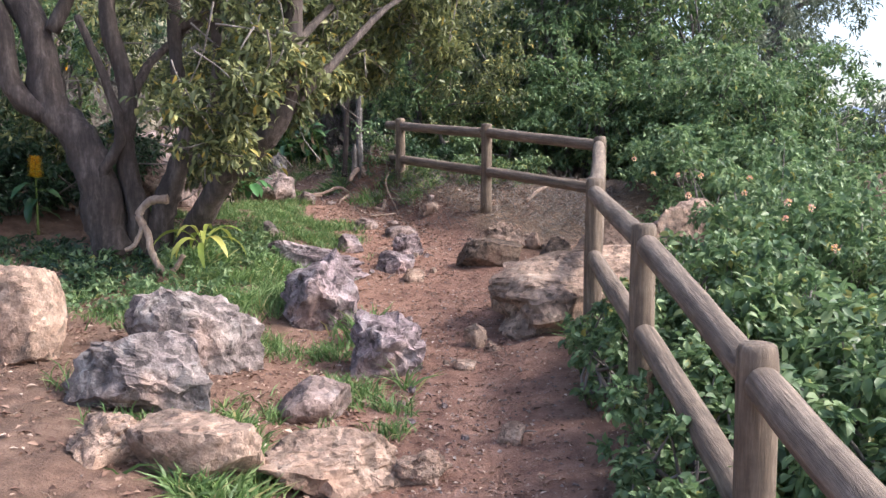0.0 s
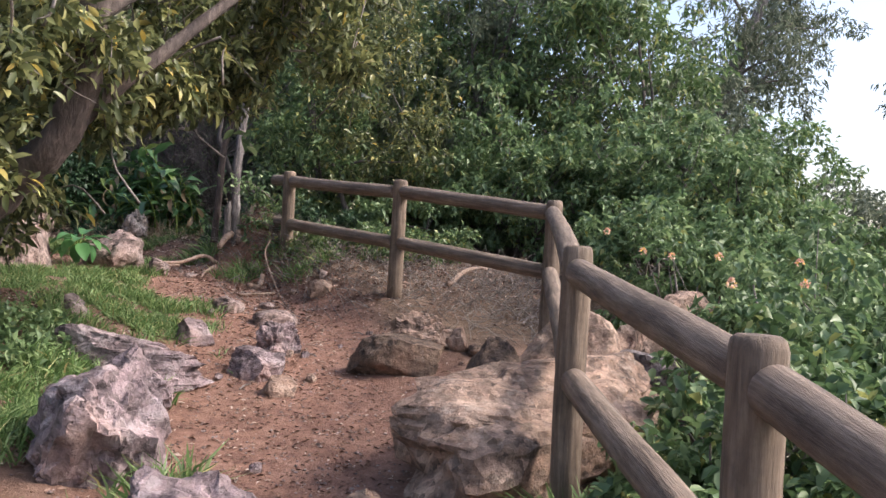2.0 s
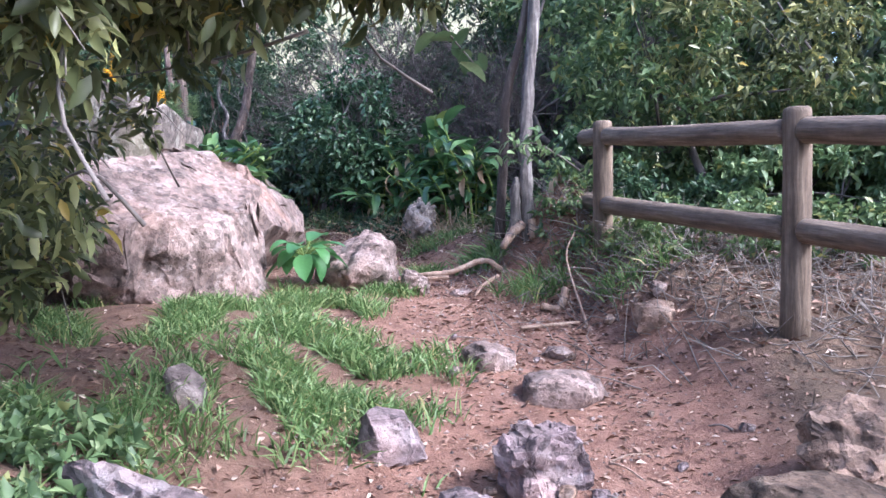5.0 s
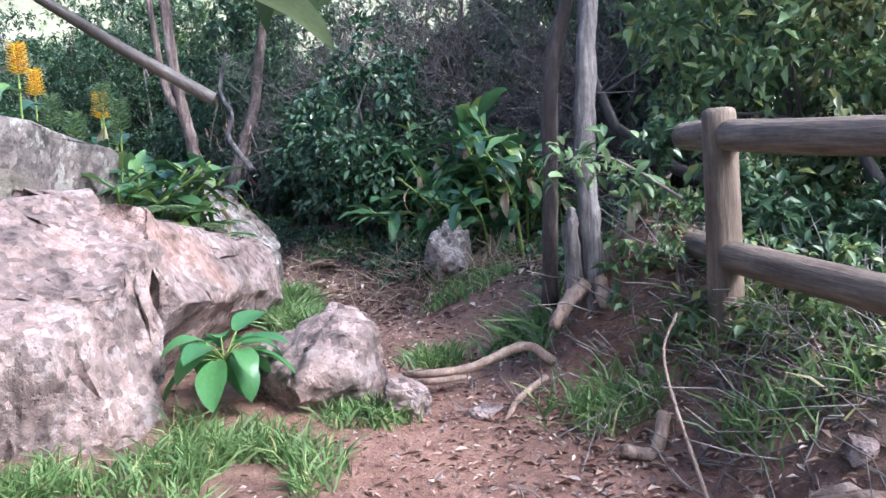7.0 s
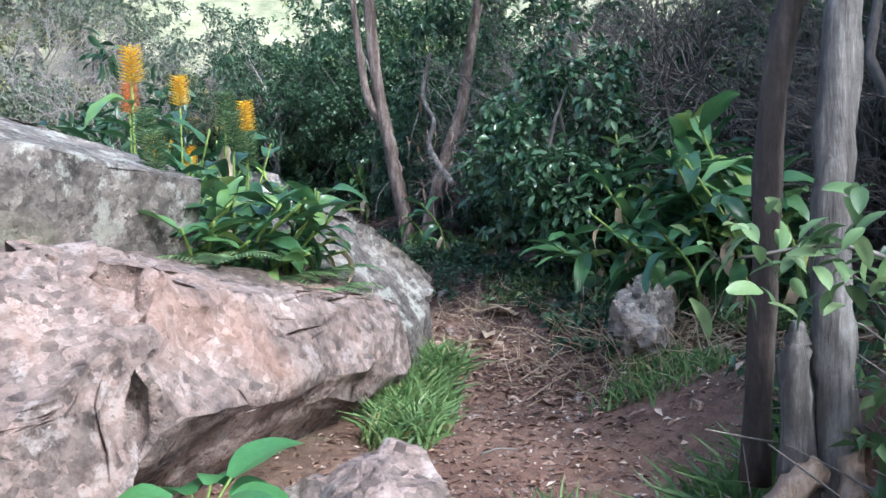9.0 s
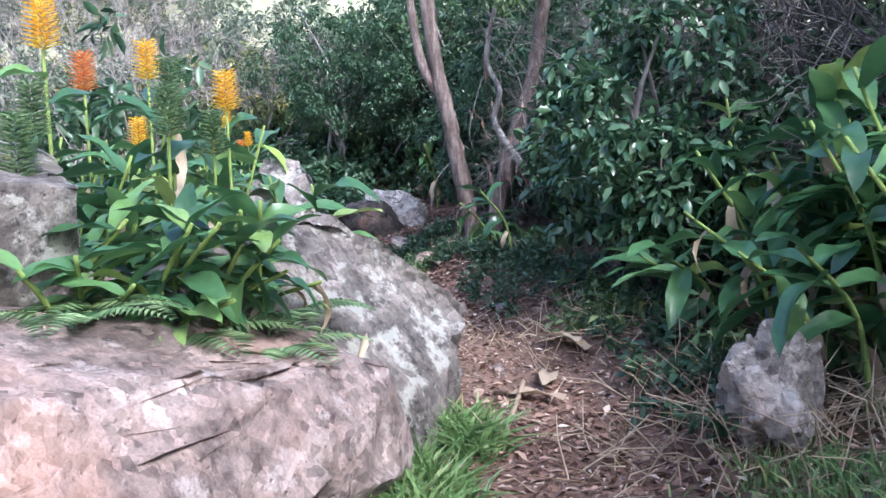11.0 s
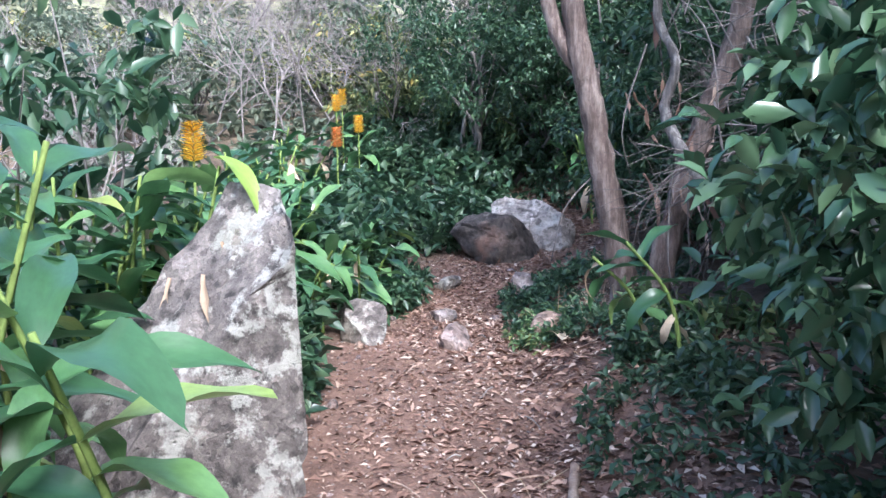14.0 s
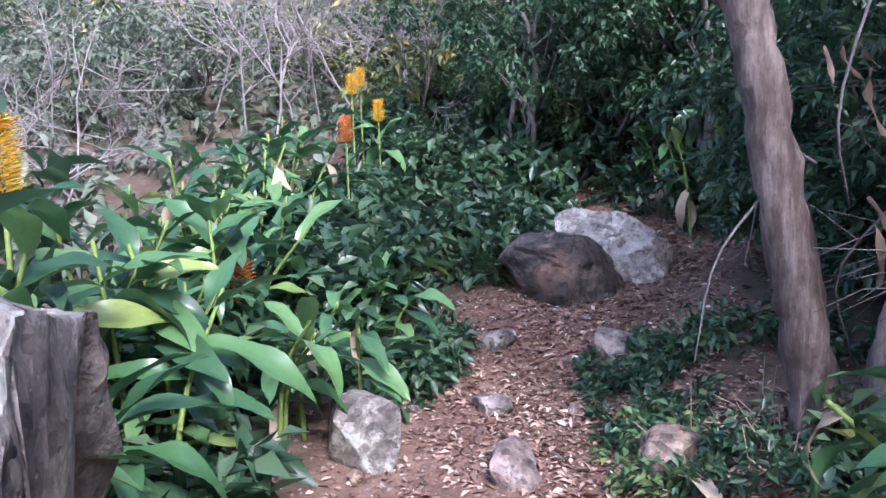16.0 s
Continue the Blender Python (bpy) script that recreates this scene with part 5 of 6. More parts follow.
def grass_patch(x, y, rx, ry, blades, length, seed, label="tuft of fresh green grass", lean=0.55, width=0.0045, turn=0.0):
    rng = np.random.default_rng(seed)
    n = blades
    a, r = rng.uniform(0, 6.28, n), np.sqrt(rng.uniform(0, 1, n)) * (0.75 + 0.25 * np.sin(rng.uniform(0, 6.28, n) * 3))
    lx, ly = np.cos(a) * r * rx, np.sin(a) * r * ry
    px, py = x + lx * math.cos(turn) - ly * math.sin(turn), y + lx * math.sin(turn) + ly * math.cos(turn)
    keep = np.array([noise.noise(Vector((u * 3.2, v * 3.2, seed * 0.1))) > -0.12 for u, v in zip(px, py)])
    px, py = px[keep], py[keep]
    n = len(px)
    pz = ground_height(px, py)[0]
    rough = np.array([0.055 * noise.noise(Vector((u, v, 0)) * 1.3) + 0.03 * noise.noise(Vector((u, v, 0)) * 4.1) for u, v in zip(px, py)])
    pz = pz + rough * 0.9 - 0.01
    d = np.stack([rng.normal(size=n) * lean, rng.normal(size=n) * lean, np.ones(n)], 1)
    d /= np.linalg.norm(d, axis=1)[:, None]
    s = np.cross(d, rng.normal(size=(n, 3)))
    s /= np.linalg.norm(s, axis=1)[:, None]
    L = (length * rng.uniform(0.5, 1.25, n))[:, None]
    W = width * rng.uniform(0.7, 1.3, n)[:, None]
    P = np.stack([px - x, py - y, pz], 1)
    z0 = ground_z(x, y)
    P[:, 2] -= z0
    out = d * (1, 1, 0)
    v = np.stack([P - s * W, P + s * W, P + d * L * 0.55 - s * W * 0.8, P + d * L * 0.55 + s * W * 0.8, P + d * L * 0.92 + out * L * 0.35 - (0, 0, 1) * L * 0.1], 1).reshape(-1, 3)
    base = np.arange(n)[:, None] * 5
    g = Geo()
    faces = [tuple(f) for f in (base + (0, 1, 3, 2)).tolist()] + [tuple(f) for f in (base + (2, 3, 4)).tolist()]
    me = bpy.data.meshes.new("grass")
    me.from_pydata(v.tolist(), [], faces)
    me.materials.append(GRASS)
    me.shade_smooth()
    ob = new("grass", me)
    ob.location = (x, y, z0)
    tagged(ob, label, "grass", kind="stuff")


grass_patch(-1.5, 9.1, 0.72, 0.9, 6500, 0.13, 1, "patch of bright green grass beside the path")
grass_patch(-2.1, 8.0, 0.7, 0.6, 3000, 0.16, 2, "patch of bright green grass beside the path")
grass_patch(-1.6, 6.6, 0.5, 0.7, 4000, 0.18, 3, "lush grass under the tree")
grass_patch(-0.62, 6.0, 0.22, 0.25, 500, 0.28, 4, "tuft of long grass at a boulder's foot", 0.6, 0.008)
grass_patch(-0.12, 5.1, 0.12, 0.12, 260, 0.22, 5, "tuft of long grass at a stone's foot", 0.7, 0.008)
grass_patch(-0.9, 5.6, 0.4, 0.3, 700, 0.14, 6)
grass_patch(-0.55, 4.9, 0.3, 0.3, 500, 0.14, 7)
grass_patch(-0.25, 4.5, 0.2, 0.35, 450, 0.14, 8)
grass_patch(-0.9, 4.3, 0.4, 0.4, 700, 0.12, 9)
grass_patch(-0.95, 3.7, 0.35, 0.25, 900, 0.15, 10)
grass_patch(-1.7, 5.6, 0.6, 0.5, 900, 0.13, 11)
grass_patch(-1.3, 3.9, 0.5, 0.3, 500, 0.12, 12)
grass_patch(-2.3, 5.9, 0.7, 0.7, 1500, 0.12, 13)
grass_patch(-2.1, 7.2, 0.35, 0.45, 1200, 0.25, 14, "long grass in the tree's shade", 0.6, 0.009)
grass_patch(-1.5, 7.5, 0.4, 0.35, 900, 0.16, 15)
grass_patch(-0.62, 8.3, 0.15, 0.3, 250, 0.14, 16)
grass_patch(-3.0, 9.3, 0.9, 0.5, 4500, 0.12, 28, "grass at the foot of the boulders")
grass_patch(-2.5, 9.75, 0.9, 0.4, 5000, 0.13, 27, "grass at the foot of the boulders")
grass_patch(-2.2, 10.4, 0.5, 0.35, 2200, 0.15, 17, "grass at the foot of the boulders")
grass_patch(-1.95, 10.95, 0.25, 0.15, 500, 0.12, 18)
grass_patch(-3.3, 12.35, 0.25, 0.75, 2600, 0.2, 19, "grass fringe below the boulder's lip", 0.6, 0.007, 0.7)
grass_patch(-2.0, 11.75, 0.2, 0.2, 400, 0.16, 20)
grass_patch(-1.45, 12.0, 0.45, 0.25, 700, 0.24, 21, "grass tuft at the trunk's foot", 0.7, 0.008)
grass_patch(-2.4, 13.1, 0.5, 0.3, 700, 0.13, 22)
grass_patch(-3.75, 13.0, 0.2, 0.2, 600, 0.24, 23, "grass tuft under the slab", 0.7, 0.008)
grass_patch(-0.4, 11.0, 0.5, 0.3, 700, 0.2, 24, "grass on the bank below the fence", 0.7)
grass_patch(1.1, 5.6, 0.15, 0.15, 200, 0.25, 25, "grass tuft at the fence post", 0.7, 0.008)
grass_patch(-1.0, 11.2, 0.3, 0.2, 300, 0.2, 26)
grass_patch(-1.38, 11.72, 0.14, 0.14, 160, 0.3, 41, "long grass tuft at the trunk's foot", 0.7, 0.009)
grass_patch(-0.5, 11.45, 0.45, 0.35, 700, 0.17, 42, "grass on the bank below the fence", 0.7)
grass_patch(-1.9, 4.35, 0.25, 0.2, 200, 0.16, 43)
grass_patch(-1.05, 4.15, 0.22, 0.14, 260, 0.16, 44, "tuft of long grass at a stone's foot", 0.7, 0.007)
grass_patch(-1.0, 3.3, 0.4, 0.2, 800, 0.2, 45, "tuft of long grass at a stone's foot", 0.6, 0.007)
grass_patch(-1.25, 5.5, 0.5, 0.25, 500, 0.14, 46)
grass_patch(-1.3, 7.35, 0.5, 0.2, 600, 0.2, 47, "long grass about a sunken slab", 0.6, 0.007)
grass_patch(-3.2, 6.6, 0.9, 0.7, 1600, 0.13, 48, "thin grass in the tree's shade")


def ground_cover(x, y, rx, ry, count, leaf, mat, seed, label, height=0.12, turn=0.0):
    """Low leafy weeds."""
    rng = np.random.default_rng(seed)
    a, r = rng.uniform(0, 6.28, count), np.sqrt(rng.uniform(0, 1, count))
    lx, ly = np.cos(a) * r * rx, np.sin(a) * r * ry
    px, py = x + lx * math.cos(turn) - ly * math.sin(turn), y + lx * math.sin(turn) + ly * math.cos(turn)
    z0 = ground_z(x, y)
    c = np.stack([px - x, py - y, ground_height(px, py)[0] - z0 + rng.uniform(0.01, height, count)], 1)
    P, D, N, L, W = clump_leaves(rng, c, np.full(count, 0.07), 21, leaf, leaf * 0.5, 0.1)
    ob = new("weeds", leaf_mesh("weeds", P, D, N, L, W, mat))
    ob.location = (x, y, z0)
    tagged(ob, label, "weeds", kind="stuff")


WEEDS = "low leafy weeds along the path"
ground_cover(-8.35, 16.5, 0.75, 0.26, 90, 0.055, GREEN_DARK, 31, WEEDS, 0.07, -0.51)
ground_cover(-7.75, 16.15, 0.4, 0.2, 45, 0.06, GREEN_MID, 32, WEEDS, 0.06, -0.5)
ground_cover(-9.25, 15.7, 0.6, 0.22, 80, 0.08, GREEN_DARK, 33, WEEDS, 0.2, -0.9)
ground_cover(-5.75, 15.25, 0.9, 0.28, 40, 0.055, GREEN_DARK, 34, WEEDS, 0.07, -0.55)
ground_cover(-4.35, 14.65, 0.6, 0.25, 40, 0.06, GREEN_MID, 35, WEEDS, 0.08, -0.65)
ground_cover(-3.3, 6.5, 1.0, 0.8, 120, 0.06, GREEN_DARK, 37, "low weeds in the tree's shade", 0.1)
ground_cover(-0.55, 11.6, 0.5, 0.35, 60, 0.06, GREEN_MID, 36, WEEDS, 0.15)
ground_cover(-2.3, 6.4, 0.8, 0.8, 120, 0.06, GREEN_FRESH, 1, WEEDS)
ground_cover(-1.9, 7.6, 0.5, 0.5, 90, 0.07, GREEN_FRESH, 2, WEEDS)
ground_cover(1.5, 4.5, 0.4, 1.6, 120, 0.05, GREEN_FRESH, 3, WEEDS, 0.3)
ground_cover(1.7, 6.4, 0.4, 0.5, 90, 0.05, GREEN_FRESH, 4, WEEDS, 0.2)
ground_cover(-3.6, 14.15, 1.2, 0.22, 60, 0.06, GREEN_DARK, 5, WEEDS, 0.1, -0.72)
ground_cover(-2.5, 14.0, 0.7, 0.3, 45, 0.07, GREEN_MID, 6, WEEDS, 0.12)
ground_cover(-5.4, 15.5, 1.2, 0.2, 55, 0.06, GREEN_DARK, 7, WEEDS, 0.09, -0.5)
ground_cover(-7.1, 16.05, 0.5, 0.2, 40, 0.05, GREEN_DARK, 8, WEEDS, 0.12)
ground_cover(-9.75, 14.75, 1.3, 0.4, 200, 0.15, GREEN_DARK, 9, "leafy undergrowth beside the path", 0.4, -0.4)
ground_cover(-11.1, 16.0, 1.6, 0.6, 260, 0.15, GREEN_DARK, 10, "leafy undergrowth beside the path", 0.5, -0.4)
ground_cover(-7.6, 14.15, 0.8, 0.35, 110, 0.13, GREEN_DARK, 11, "leafy undergrowth beside the path", 0.35, -0.4)
ground_cover(-0.6, 12.3, 1.0, 0.5, 160, 0.07, GREEN_DARK, 12, "dark undergrowth on the bank", 0.4)
ground_cover(0.6, 11.2, 0.9, 0.4, 120, 0.06, GREEN_MID, 13, "dark undergrowth behind the fence", 0.35)
ground_cover(-8.0, 16.95, 0.7, 0.25, 60, 0.06, GREEN_DARK, 17, WEEDS, 0.15, 0.5)
ground_cover(-6.2, 15.8, 0.9, 0.22, 60, 0.06, GREEN_DARK, 18, WEEDS, 0.16, -0.5)
ground_cover(-10.1, 15.65, 0.7, 0.3, 110, 0.12, GREEN_DARK, 19, "leafy undergrowth beside the path", 0.3, -0.4)
ground_cover(-10.9, 17.2, 0.6, 0.6, 120, 0.13, GREEN_DARK, 20, "leafy undergrowth beside the path", 0.35)
ground_cover(-6.7, 16.4, 0.5, 0.25, 40, 0.09, GREEN_MID, 22, "leafy weeds beside the tree", 0.15)
ground_cover(-13.2, 18.0, 1.8, 0.9, 260, 0.15, GREEN_DARK, 21, "leafy undergrowth beyond the bend", 0.5)
ground_cover(-20.0, 13.5, 8.0, 5.0, 700, 0.2, GREEN_HAZED, 15, "rough pale grass on the open hillside", 0.4)
ground_cover(-11.2, 19.0, 2.2, 0.5, 260, 0.1, GREEN_DARK, 16, "dark undergrowth beyond the bend", 0.5)


def scatter_litter(count, seed, name, mat, size, spread, label, category, lo=3.0, hi=20.0, lift=0.006):
    rng = np.random.default_rng(seed)
    k = rng.integers(0, len(WAY), count)
    k = k[(WAY[k, 1] > lo) & (WAY[k, 1] < hi)]
    off = rng.normal(size=len(k)) * spread
    px = WAY[k, 0] - WAYDIR[k, 1] * off + rng.uniform(-0.15, 0.15, len(k))
    py = WAY[k, 1] + WAYDIR[k, 0] * off + rng.uniform(-0.15, 0.15, len(k))
    z, side = ground_height(px, py)
    rough = 0.35 + 0.65 * np.clip(np.abs(side) - 0.35, 0, 1)
    z = z + rough * np.array([0.055 * noise.noise(Vector((u, v, 0)) * 1.3) + 0.03 * noise.noise(Vector((u, v, 0)) * 4.1) + 0.014 * noise.noise(Vector((u, v, 0)) * 11.0) for u, v in zip(px, py)])
    n = len(px)
    if name == "leaf_litter":
        D = np.stack([rng.normal(size=n), rng.normal(size=n), rng.normal(size=n) * 0.15], 1)
        N = np.stack([rng.normal(size=n) * 0.3, rng.normal(size=n) * 0.3, np.ones(n)], 1)
        L = size * rng.uniform(0.4, 1.3, n)
        me = leaf_mesh(name, np.stack([px, py, z + lift], 1), D, N, L, L * rng.uniform(0.25, 0.5, n), mat, 0.3, 0.1)
    else:
        g = Geo()
        tri = [(0, 1, 4), (1, 2, 4), (2, 3, 4), (3, 0, 4), (1, 0, 5), (2, 1, 5), (3, 2, 5), (0, 3, 5)]
        for u, v, w in zip(px, py, z):
            r = size * rng.uniform(0.3, 1.0) * rng.uniform(0.5, 1.0)
            a = rng.uniform(0, 6.28)
            q = np.array([(math.cos(a + j * 1.57) * r * rng.uniform(0.6, 1.2), math.sin(a + j * 1.57) * r * rng.uniform(0.6, 1.2), rng.uniform(-0.2, 0.2) * r) for j in range(4)] + [(0, 0, r * 0.6), (0, 0, -r * 0.6)])
            g.add(q + (u, v, w + r * 0.15), tri)
        me = g.mesh(name, mat, False)
    tagged(new(name, me), label, category, kind="stuff")


scatter_litter(52000, 1, "leaf_litter", DRY_LEAF, 0.034, 0.7, "dry brown leaf litter strewn over the path", "leaf litter")
scatter_litter(14000, 3, "leaf_litter", DRY_LEAF, 0.045, 0.6, "dry brown leaf litter strewn over the path", "leaf litter", 12.0, 20.0)
scatter_litter(15000, 2, "gravel", ROCK_PINK, 0.02, 0.65, "small stones and crumbs of red earth on the path", "gravel")


def stick(points, r0, r1, label, name="stick", mat=ROOT_WOOD, category="stick", seed=0):
    x, y, z = points[0]
    g = Geo()
    limb(g, [(a - x, b - y, c - z) for a, b, c in points], r0, r1, 9, 0.35, 7 * len(points), seed)
    ob = new(name, g.mesh(name, mat))
    ob.location = (x, y, z)
    return tagged(ob, label, category)


def on_ground(pts, lift=0.015):
    return [(x, y, ground_z(x, y) + lift + dz) for x, y, dz in pts]


stick(on_ground([(-2.0, 11.42, 0.02), (-1.85, 11.3, 0.07), (-1.65, 11.38, 0.09), (-1.45, 11.5, 0.12), (-1.32, 11.52, 0.0)]), 0.016, 0.022, "bleached root crossing the path as a step", "root", category="root", seed=1)
stick(on_ground([(-1.95, 11.36, 0.0), (-1.8, 11.27, 0.05), (-1.66, 11.34, 0.06)]), 0.012, 0.015, "bleached root crossing the path as a step", "root", category="root", seed=2)
stick(on_ground([(-1.3, 11.35, 0.05), (-1.38, 11.22, 0.03), (-1.4, 11.1, -0.02)]), 0.016, 0.01, "bleached root in the bank", "root", category="root", seed=3)
stick(on_ground([(-0.78, 11.1, 0.06), (-0.8, 11.0, 0.0), (-0.9, 10.95, 0.02)]), 0.025, 0.022, "bleached root end in the bank", "root", category="root", seed=4)
stick(on_ground([(-0.9, 10.4, 0.01), (-0.6, 10.6, 0.03)]), 0.012, 0.008, "dry stick on the path", seed=5)
stick(on_ground([(1.05, 10.3, 0.02), (1.25, 10.5, 0.1), (1.45, 10.55, 0.12)]), 0.022, 0.02, "bleached branch lying behind the fence", seed=6)
stick([(-2.23, 6.71, 0.79), (-2.38, 6.71, 0.77), (-2.47, 6.7, 0.65), (-2.4, 6.69, 0.51), (-2.36, 6.67, 0.34), (-2.27, 6.66, 0.2), (-2.18, 6.66, 0.21), (-2.1, 6.67, 0.33)], 0.038, 0.02, "twisted bleached dead branch resting at the tree's foot", name="dead_branch", seed=7)
stick([(-2.43, 6.69, 0.58), (-2.5, 6.68, 0.42), (-2.58, 6.67, 0.37)], 0.022, 0.018, "short bleached dead branch at the tree's foot", name="dead_branch", seed=8)
stick(on_ground([(-3.6, 13.1, 0.01), (-3.9, 13.5, 0.02), (-4.1, 13.75, 0.02)]), 0.012, 0.01, "dry stalk on the path", mat=STRAW, seed=9)
stick(on_ground([(-5.6, 14.75, 0.01), (-5.85, 14.95, 0.02)]), 0.02, 0.018, "short dry stick on the path", seed=10)
stick(on_ground([(-0.55, 10.6, 0.0), (-0.75, 11.0, 0.3), (-0.72, 11.1, 0.4)]), 0.007, 0.004, "thin dry twig leaning on the bank", seed=11)

# dead hanging leaves by the last post, and dry leaves on the path
for x, y, z, n, lab in ((-0.98, 11.8, 1.42, 6, "bunch of withered leaves hanging by the fence"),):
    rosette("withered_leaves", x, y, n, [leaf_blade("leaf", 0.3, 0.05, STRAW, 0.4, 0.1, seed=9)], lab, "leaves", 9, (-85, -65), z=z)
DRY = leaf_blade("leaf", 0.42, 0.10, STRAW, 0.2, 0.12, seed=11)
for k, (x, y, a) in enumerate(((-4.0, 14.12, 60), (-4.12, 14.2, 75), (-3.95, 13.75, 40), (-5.5, 15.0, 10), (-7.2, 15.9, 70), (-3.75, 13.65, 100))):
    ob = new("dry_leaf", DRY)
    ob.matrix_basis = pose(x, y, ground_z(x, y) + 0.05, 4, 6, a)
    tagged(ob, "large dry straw-coloured leaf lying on the path", "leaf", "dry leaves")


# ---- flowers on the bushes by the fence ----
def posy(x, y, z, seed):
    rng = np.random.default_rng(seed)
    n = 26
    D = rng.normal(size=(n, 3)) + (0, 0, 0.6)
    D /= np.linalg.norm(D, axis=1)[:, None]
    me = leaf_mesh("flower_head", D * 0.012, D, rng.normal(size=(n, 3)), np.full(n, 0.016), np.full(n, 0.014), PETAL_PINK)
    ob = new("lantana_flower", me)
    ob.location = (x, y, z)
    tagged(ob, "small pink and orange flower cluster on a bush", "flower", "lantana flowers")


for k in range(16):
    yy = 2.6 + 0.35 * k
    posy(1.75 + rng0.uniform(0, 0.8), yy, 0.45 + 0.115 * (yy - 2) + rng0.uniform(-0.15, 0.1), k)


# ---- dry tangle on the bank and behind the fence ----
def dry_tangle(x, y, rx, ry, count, seed, length=0.3, mat=TWIG, label="dry twigs and dead weeds on the bank"):
    rng = np.random.default_rng(seed)
    g, z0 = Geo(), ground_z(x, y)
    px, py = x + rng.normal(size=count) * rx * 0.5, y + rng.normal(size=count) * ry * 0.5
    pz = ground_height(px, py)[0]
    for u, v, w in zip(px, py, pz):
        d = np.array((rng.normal(), rng.normal(), abs(rng.normal()) * 0.6 + 0.05))
        d *= length * rng.uniform(0.3, 1.2) / np.linalg.norm(d)
        p = np.array((u - x, v - y, w - z0))
        tube(g, [p, p + d * 0.5 + rng.normal(size=3) * 0.03, p + d], [0.004, 0.003, 0.0015], 3, caps=False)
    ob = new("dead_weeds", g.mesh("dead_weeds", mat))
    ob.location = (x, y, z0)
    tagged(ob, label, "dead weeds", kind="stuff")


dry_tangle(0.9, 10.5, 1.4, 0.8, 700, 1)
dry_tangle(-0.2, 11.4, 0.9, 0.7, 500, 2)
dry_tangle(1.7, 9.9, 0.9, 0.9, 400, 3)
dry_tangle(-1.0, 11.6, 0.6, 0.5, 250, 4, 0.2)
dry_tangle(-2.7, 13.5, 0.9, 0.5, 350, 5, 0.3, STRAW, "dead stalks below the ginger lilies")
dry_tangle(-4.3, 14.4, 1.2, 0.4, 300, 6, 0.2, STRAW, "dead stalks below the bushes")
dry_tangle(-7.0, 16.3, 0.7, 0.35, 180, 7, 0.22, STRAW, "dead stalks at the foot of the trunks")


def bank_litter(x, y, rx, ry, count, seed, size=0.05, mat=DRY_LEAF):
    rng = np.random.default_rng(seed)
    px, py = x + rng.normal(size=count) * rx * 0.5, y + rng.normal(size=count) * ry * 0.5
    pz, side = ground_height(px, py)
    rough = 0.35 + 0.65 * np.clip(np.abs(side) - 0.35, 0, 1)
    pz = pz + rough * np.array([0.055 * noise.noise(Vector((u, v, 0)) * 1.3) + 0.03 * noise.noise(Vector((u, v, 0)) * 4.1) for u, v in zip(px, py)])
    D = np.stack([rng.normal(size=count), rng.normal(size=count), rng.normal(size=count) * 0.2], 1)
    N = np.stack([rng.normal(size=count) * 0.35, rng.normal(size=count) * 0.35, np.ones(count)], 1)
    L = size * rng.uniform(0.4, 1.3, count)
    me = leaf_mesh("leaf_litter", np.stack([px - x, py - y, pz + 0.008 - ground_z(x, y)], 1), D, N, L, L * rng.uniform(0.25, 0.5, count), mat, 0.3, 0.1)
    ob = new("leaf_litter", me)
    ob.location = (x, y, ground_z(x, y))
    tagged(ob, "fallen dry leaves on the bank", "leaf litter", kind="stuff")


bank_litter(0.8, 10.6, 1.8, 1.0, 2500, 1)
bank_litter(-0.6, 11.3, 1.0, 0.9, 1800, 2)
bank_litter(-3.0, 13.4, 1.6, 0.7, 2500, 3, 0.06)
bank_litter(-5.2, 15.0, 1.8, 0.7, 3000, 4, 0.06)
bank_litter(-7.2, 16.0, 1.5, 0.7, 3000, 5, 0.06)
bank_litter(-2.2, 8.6, 1.6, 1.4, 2200, 11, 0.045)
bank_litter(-1.4, 4.6, 1.6, 1.6, 2500, 6, 0.05)
bank_litter(-2.6, 6.2, 1.6, 1.6, 1800, 7, 0.05)
bank_litter(-8.6, 16.2, 1.3, 0.8, 2600, 9, 0.05)
bank_litter(-9.3, 16.9, 1.1, 0.7, 1800, 10, 0.05)
bank_litter(-10.5, 18.0, 1.5, 0.9, 2500, 8, 0.07)


# ---- leafy sprigs over the path ----
def sprig(points, leaves, length, mat, label, seed, droop=0.5, spread=0.12):
    rng = np.random.default_rng(seed)
    x, y, z = points[0]
    t = thing("leafy_branch", x, y, z, label, "branch")
    g = Geo()
    line = np.array(limb(g, [(a - x, b - y, c - z) for a, b, c in points], 0.007, 0.003, 5, 0.1, 16))
    part("twig", g.mesh("twig", TWIG), t)
    shapes = [leaf_blade("leaf", length, length * 0.42, mat, 0.5, 0.03, 6, seed=j) for j in range(2)]
    for k in range(leaves):
        p = line[min(15, int(16 * (0.35 + 0.65 * k / leaves)))] + rng.normal(size=3) * spread * (0.3, 0.3, 0.25)
        m = Matrix.Translation(p) @ Euler((radians(rng.uniform(-50, 25)), rng.normal() * 0.4, rng.uniform(0, 6.28))).to_matrix().to_4x4() @ Matrix.Scale(rng.uniform(0.6, 1.15), 4)
        part("leaf", shapes[k % 2], t, m)


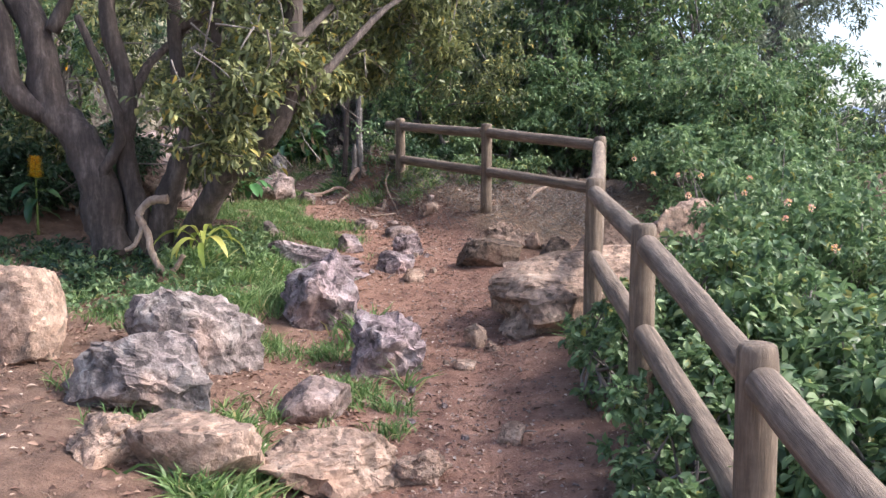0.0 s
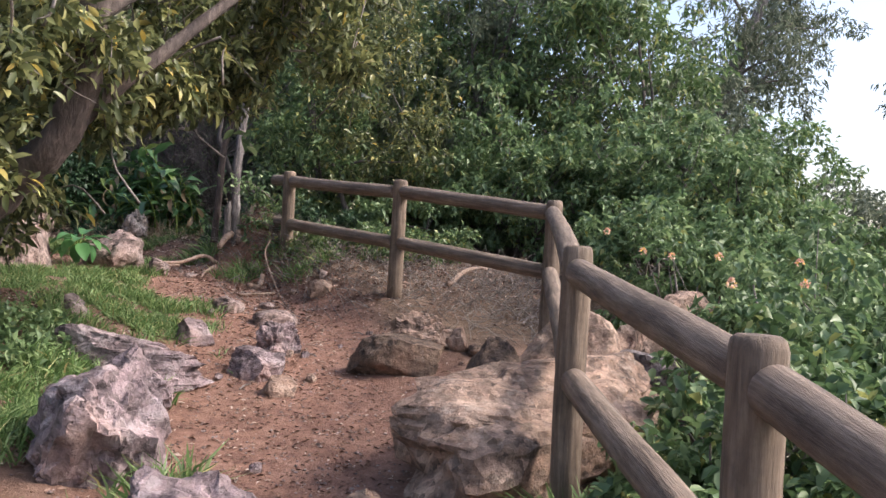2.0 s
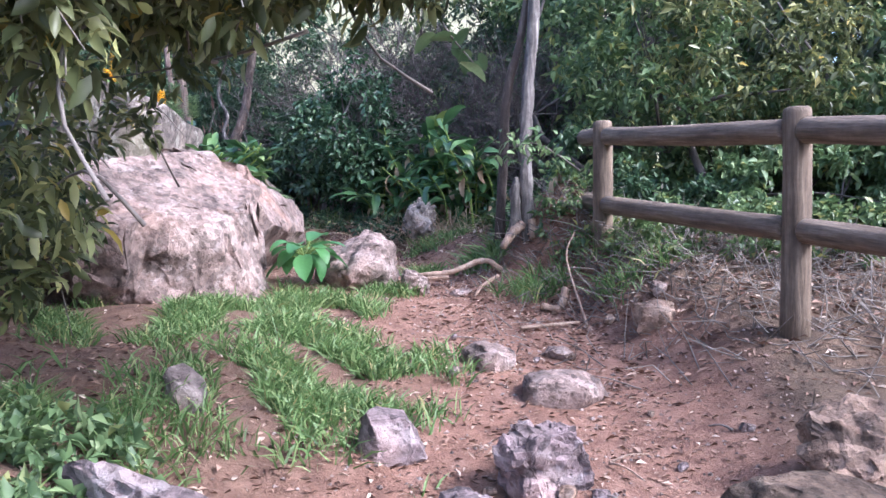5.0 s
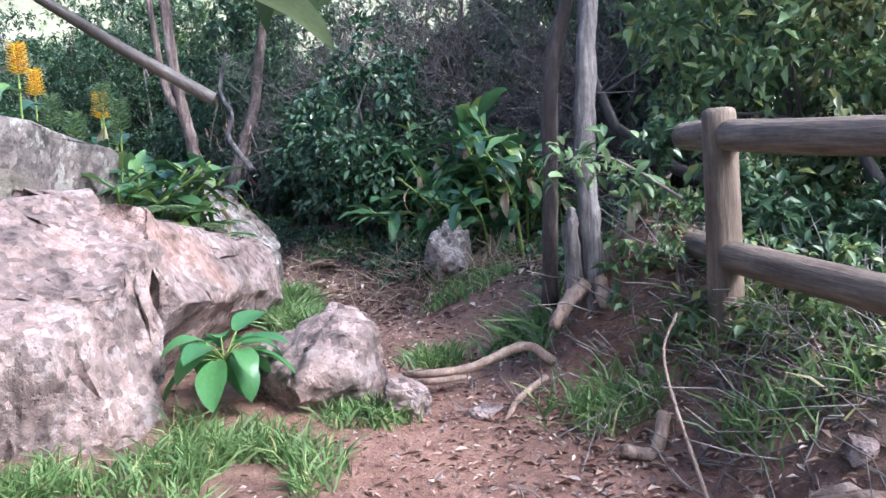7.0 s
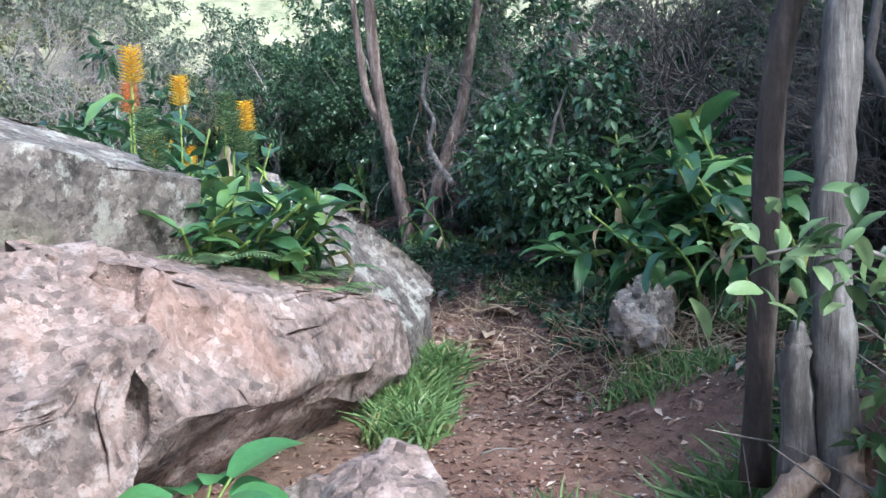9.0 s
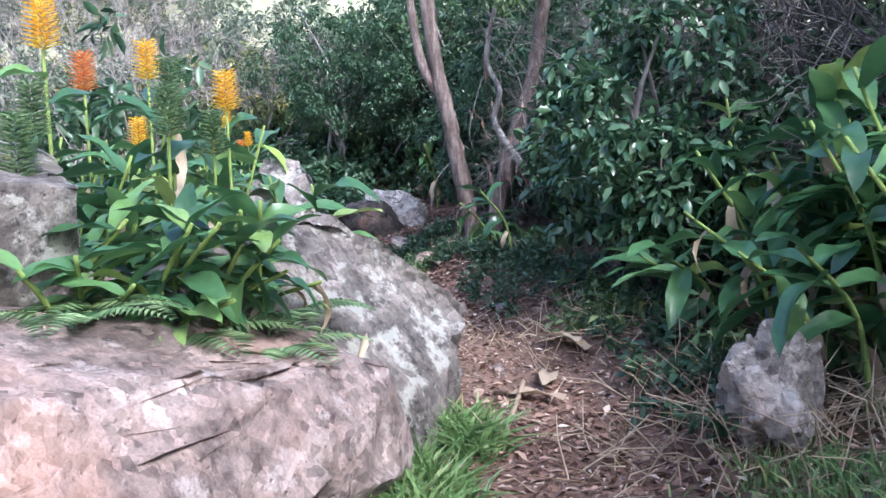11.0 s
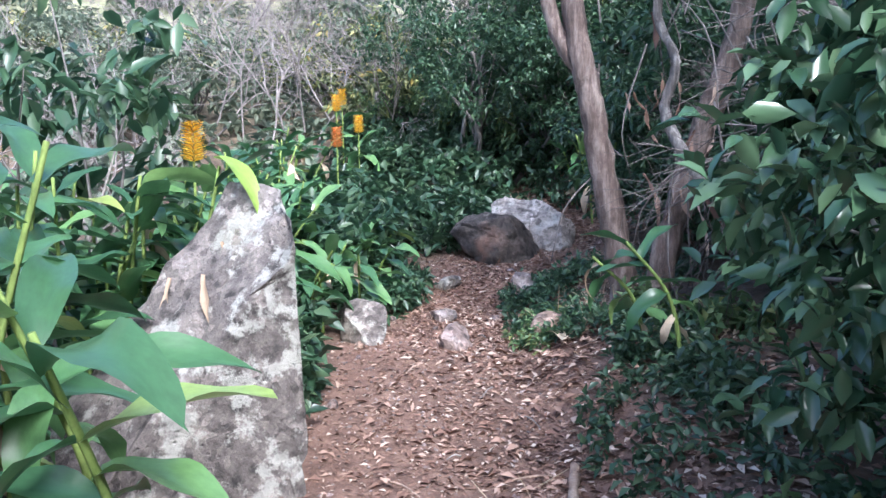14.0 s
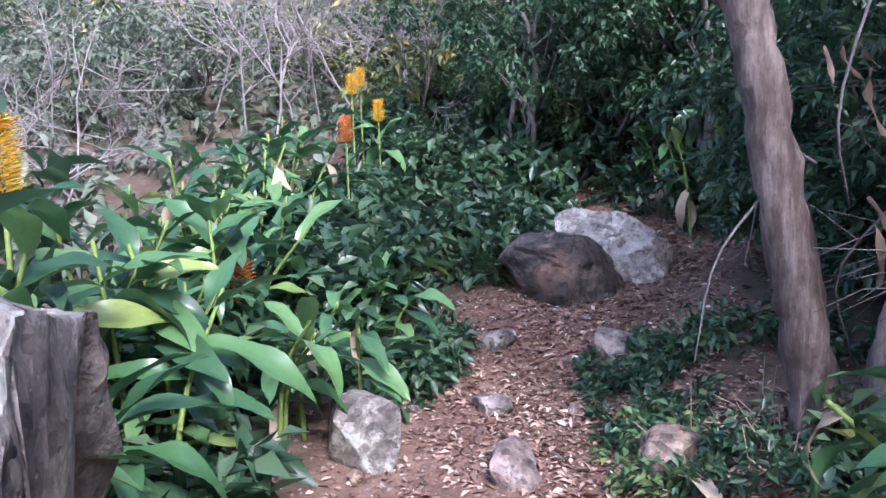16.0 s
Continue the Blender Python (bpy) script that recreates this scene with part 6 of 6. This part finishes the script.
sprig([(-0.72, 11.32, 1.38), (-0.88, 11.24, 1.5), (-1.0, 11.17, 1.56), (-1.16, 11.1, 1.54)], 95, 0.075, GREEN_FRESH, "slender twig with fresh green leaves across the trunk", 1, spread=0.24)
sprig([(-1.0, 8.5, 2.2), (-0.85, 8.55, 2.0), (-0.72, 8.6, 1.75), (-0.62, 8.62, 1.62)], 16, 0.12, GREEN_FRESH, "drooping branch end with pale leaves over the path", 2)


def fern(x, y, z, fronds, length, seed):
    rng = np.random.default_rng(seed)
    t = thing("fern", x, y, z, "green fern with feathery fronds among the boulders", "fern", "ferns")
    for k in range(fronds):
        a, g, P, D = k * 2.4 + rng.normal() * 0.3, Geo(), [], []
        out = np.array((math.cos(a), math.sin(a), 0))
        line = np.array([out * length * s + (0, 0, length * (0.75 * s - 0.65 * s * s)) for s in np.linspace(0, 1, 20)])
        side = np.array((-math.sin(a), math.cos(a), 0))
        for j in range(3, 20):
            for q in (-1, 1):
                P.append(line[j])
                D.append(side * q + out * 0.35)
        P, D = np.array(P), np.array(D)
        L = length * 0.28 * np.repeat(np.sin(np.linspace(0.5, 3.0, 17)), 2) + 0.01
        part("frond", leaf_mesh("frond", P, D, np.tile((0.0, 0.0, 1.0), (len(P), 1)) + rng.normal(size=P.shape) * 0.1, L, np.full(len(P), length * 0.045), GREEN_FRESH, 0.1, 0.15), t)
    return t


for k, (x, y, z, s) in enumerate(((-3.85, 11.95, 1.28, 0.4), (-3.75, 12.2, 1.22, 0.35), (-4.0, 11.75, 1.4, 0.4), (-3.7, 11.6, 1.42, 0.3), (-3.95, 12.35, 1.3, 0.35))):
    fern(x, y, z, 7, s, k)


# ---- small twigs and loose stones on the path ----
rng1 = np.random.default_rng(21)
for k in range(46):
    j = int(rng1.integers(60, len(WAY) - 12))
    off = rng1.normal() * 0.55
    x, y = WAY[j, 0] - WAYDIR[j, 1] * off, WAY[j, 1] + WAYDIR[j, 0] * off
    a, n = rng1.uniform(0, 6.28), rng1.uniform(0.07, 0.2)
    dx, dy = math.cos(a) * n, math.sin(a) * n
    tagged(stick(on_ground([(x, y, 0.0), (x + dx * 0.5, y + dy * 0.5, 0.012), (x + dx, y + dy, 0.0)], 0.02), 0.005, 0.003, "thin dry twig lying on the path", name="twig", mat=(TWIG, ROOT_WOOD)[k % 2], category="twig", seed=k), group="twigs on the path")
for k in range(60):
    j = int(rng1.integers(58, len(WAY) - 16))
    off = rng1.normal() * 0.6
    x, y = WAY[j, 0] - WAYDIR[j, 1] * off, WAY[j, 1] + WAYDIR[j, 0] * off
    r = rng1.uniform(0.04, 0.09)
    rock(x, y, r, r * 0.8, r * 0.7, rng1.uniform(0, 180), 900 + k, (ROCK_TAN, ROCK_PINK, ROCK_PURPLE)[k % 3], "small loose stone lying on the path", cuts=6, rough=0.1, sink=0.2, level=2, name="stone")


# ---- dry leaf strips caught on the standing slab ----
bpy.context.view_layer.update()
_deps = bpy.context.evaluated_depsgraph_get()
for k, (x, y, a) in enumerate(((-6.55, 13.8, 200), (-6.5, 13.72, 215), (-6.62, 13.62, 190), (-3.9, 12.7, 120), (-3.75, 12.9, 40))):
    hit, place, normal, _, ob, _ = scene.ray_cast(_deps, (x, y, 2.6), (0, 0, -1))
    if hit and ob.name.startswith("rock"):
        leaf = new("dry_leaf", DRY)
        leaf.matrix_basis = Matrix.Translation(place + normal * 0.012) @ normal.to_track_quat("Z", "Y").to_matrix().to_4x4() @ pose(0, 0, 0, 0, 0, a) @ Matrix.Diagonal((0.32, 0.55, 0.5, 1))
        tagged(leaf, "dry brown leaf strip caught on a rock", "leaf", "dry leaves")
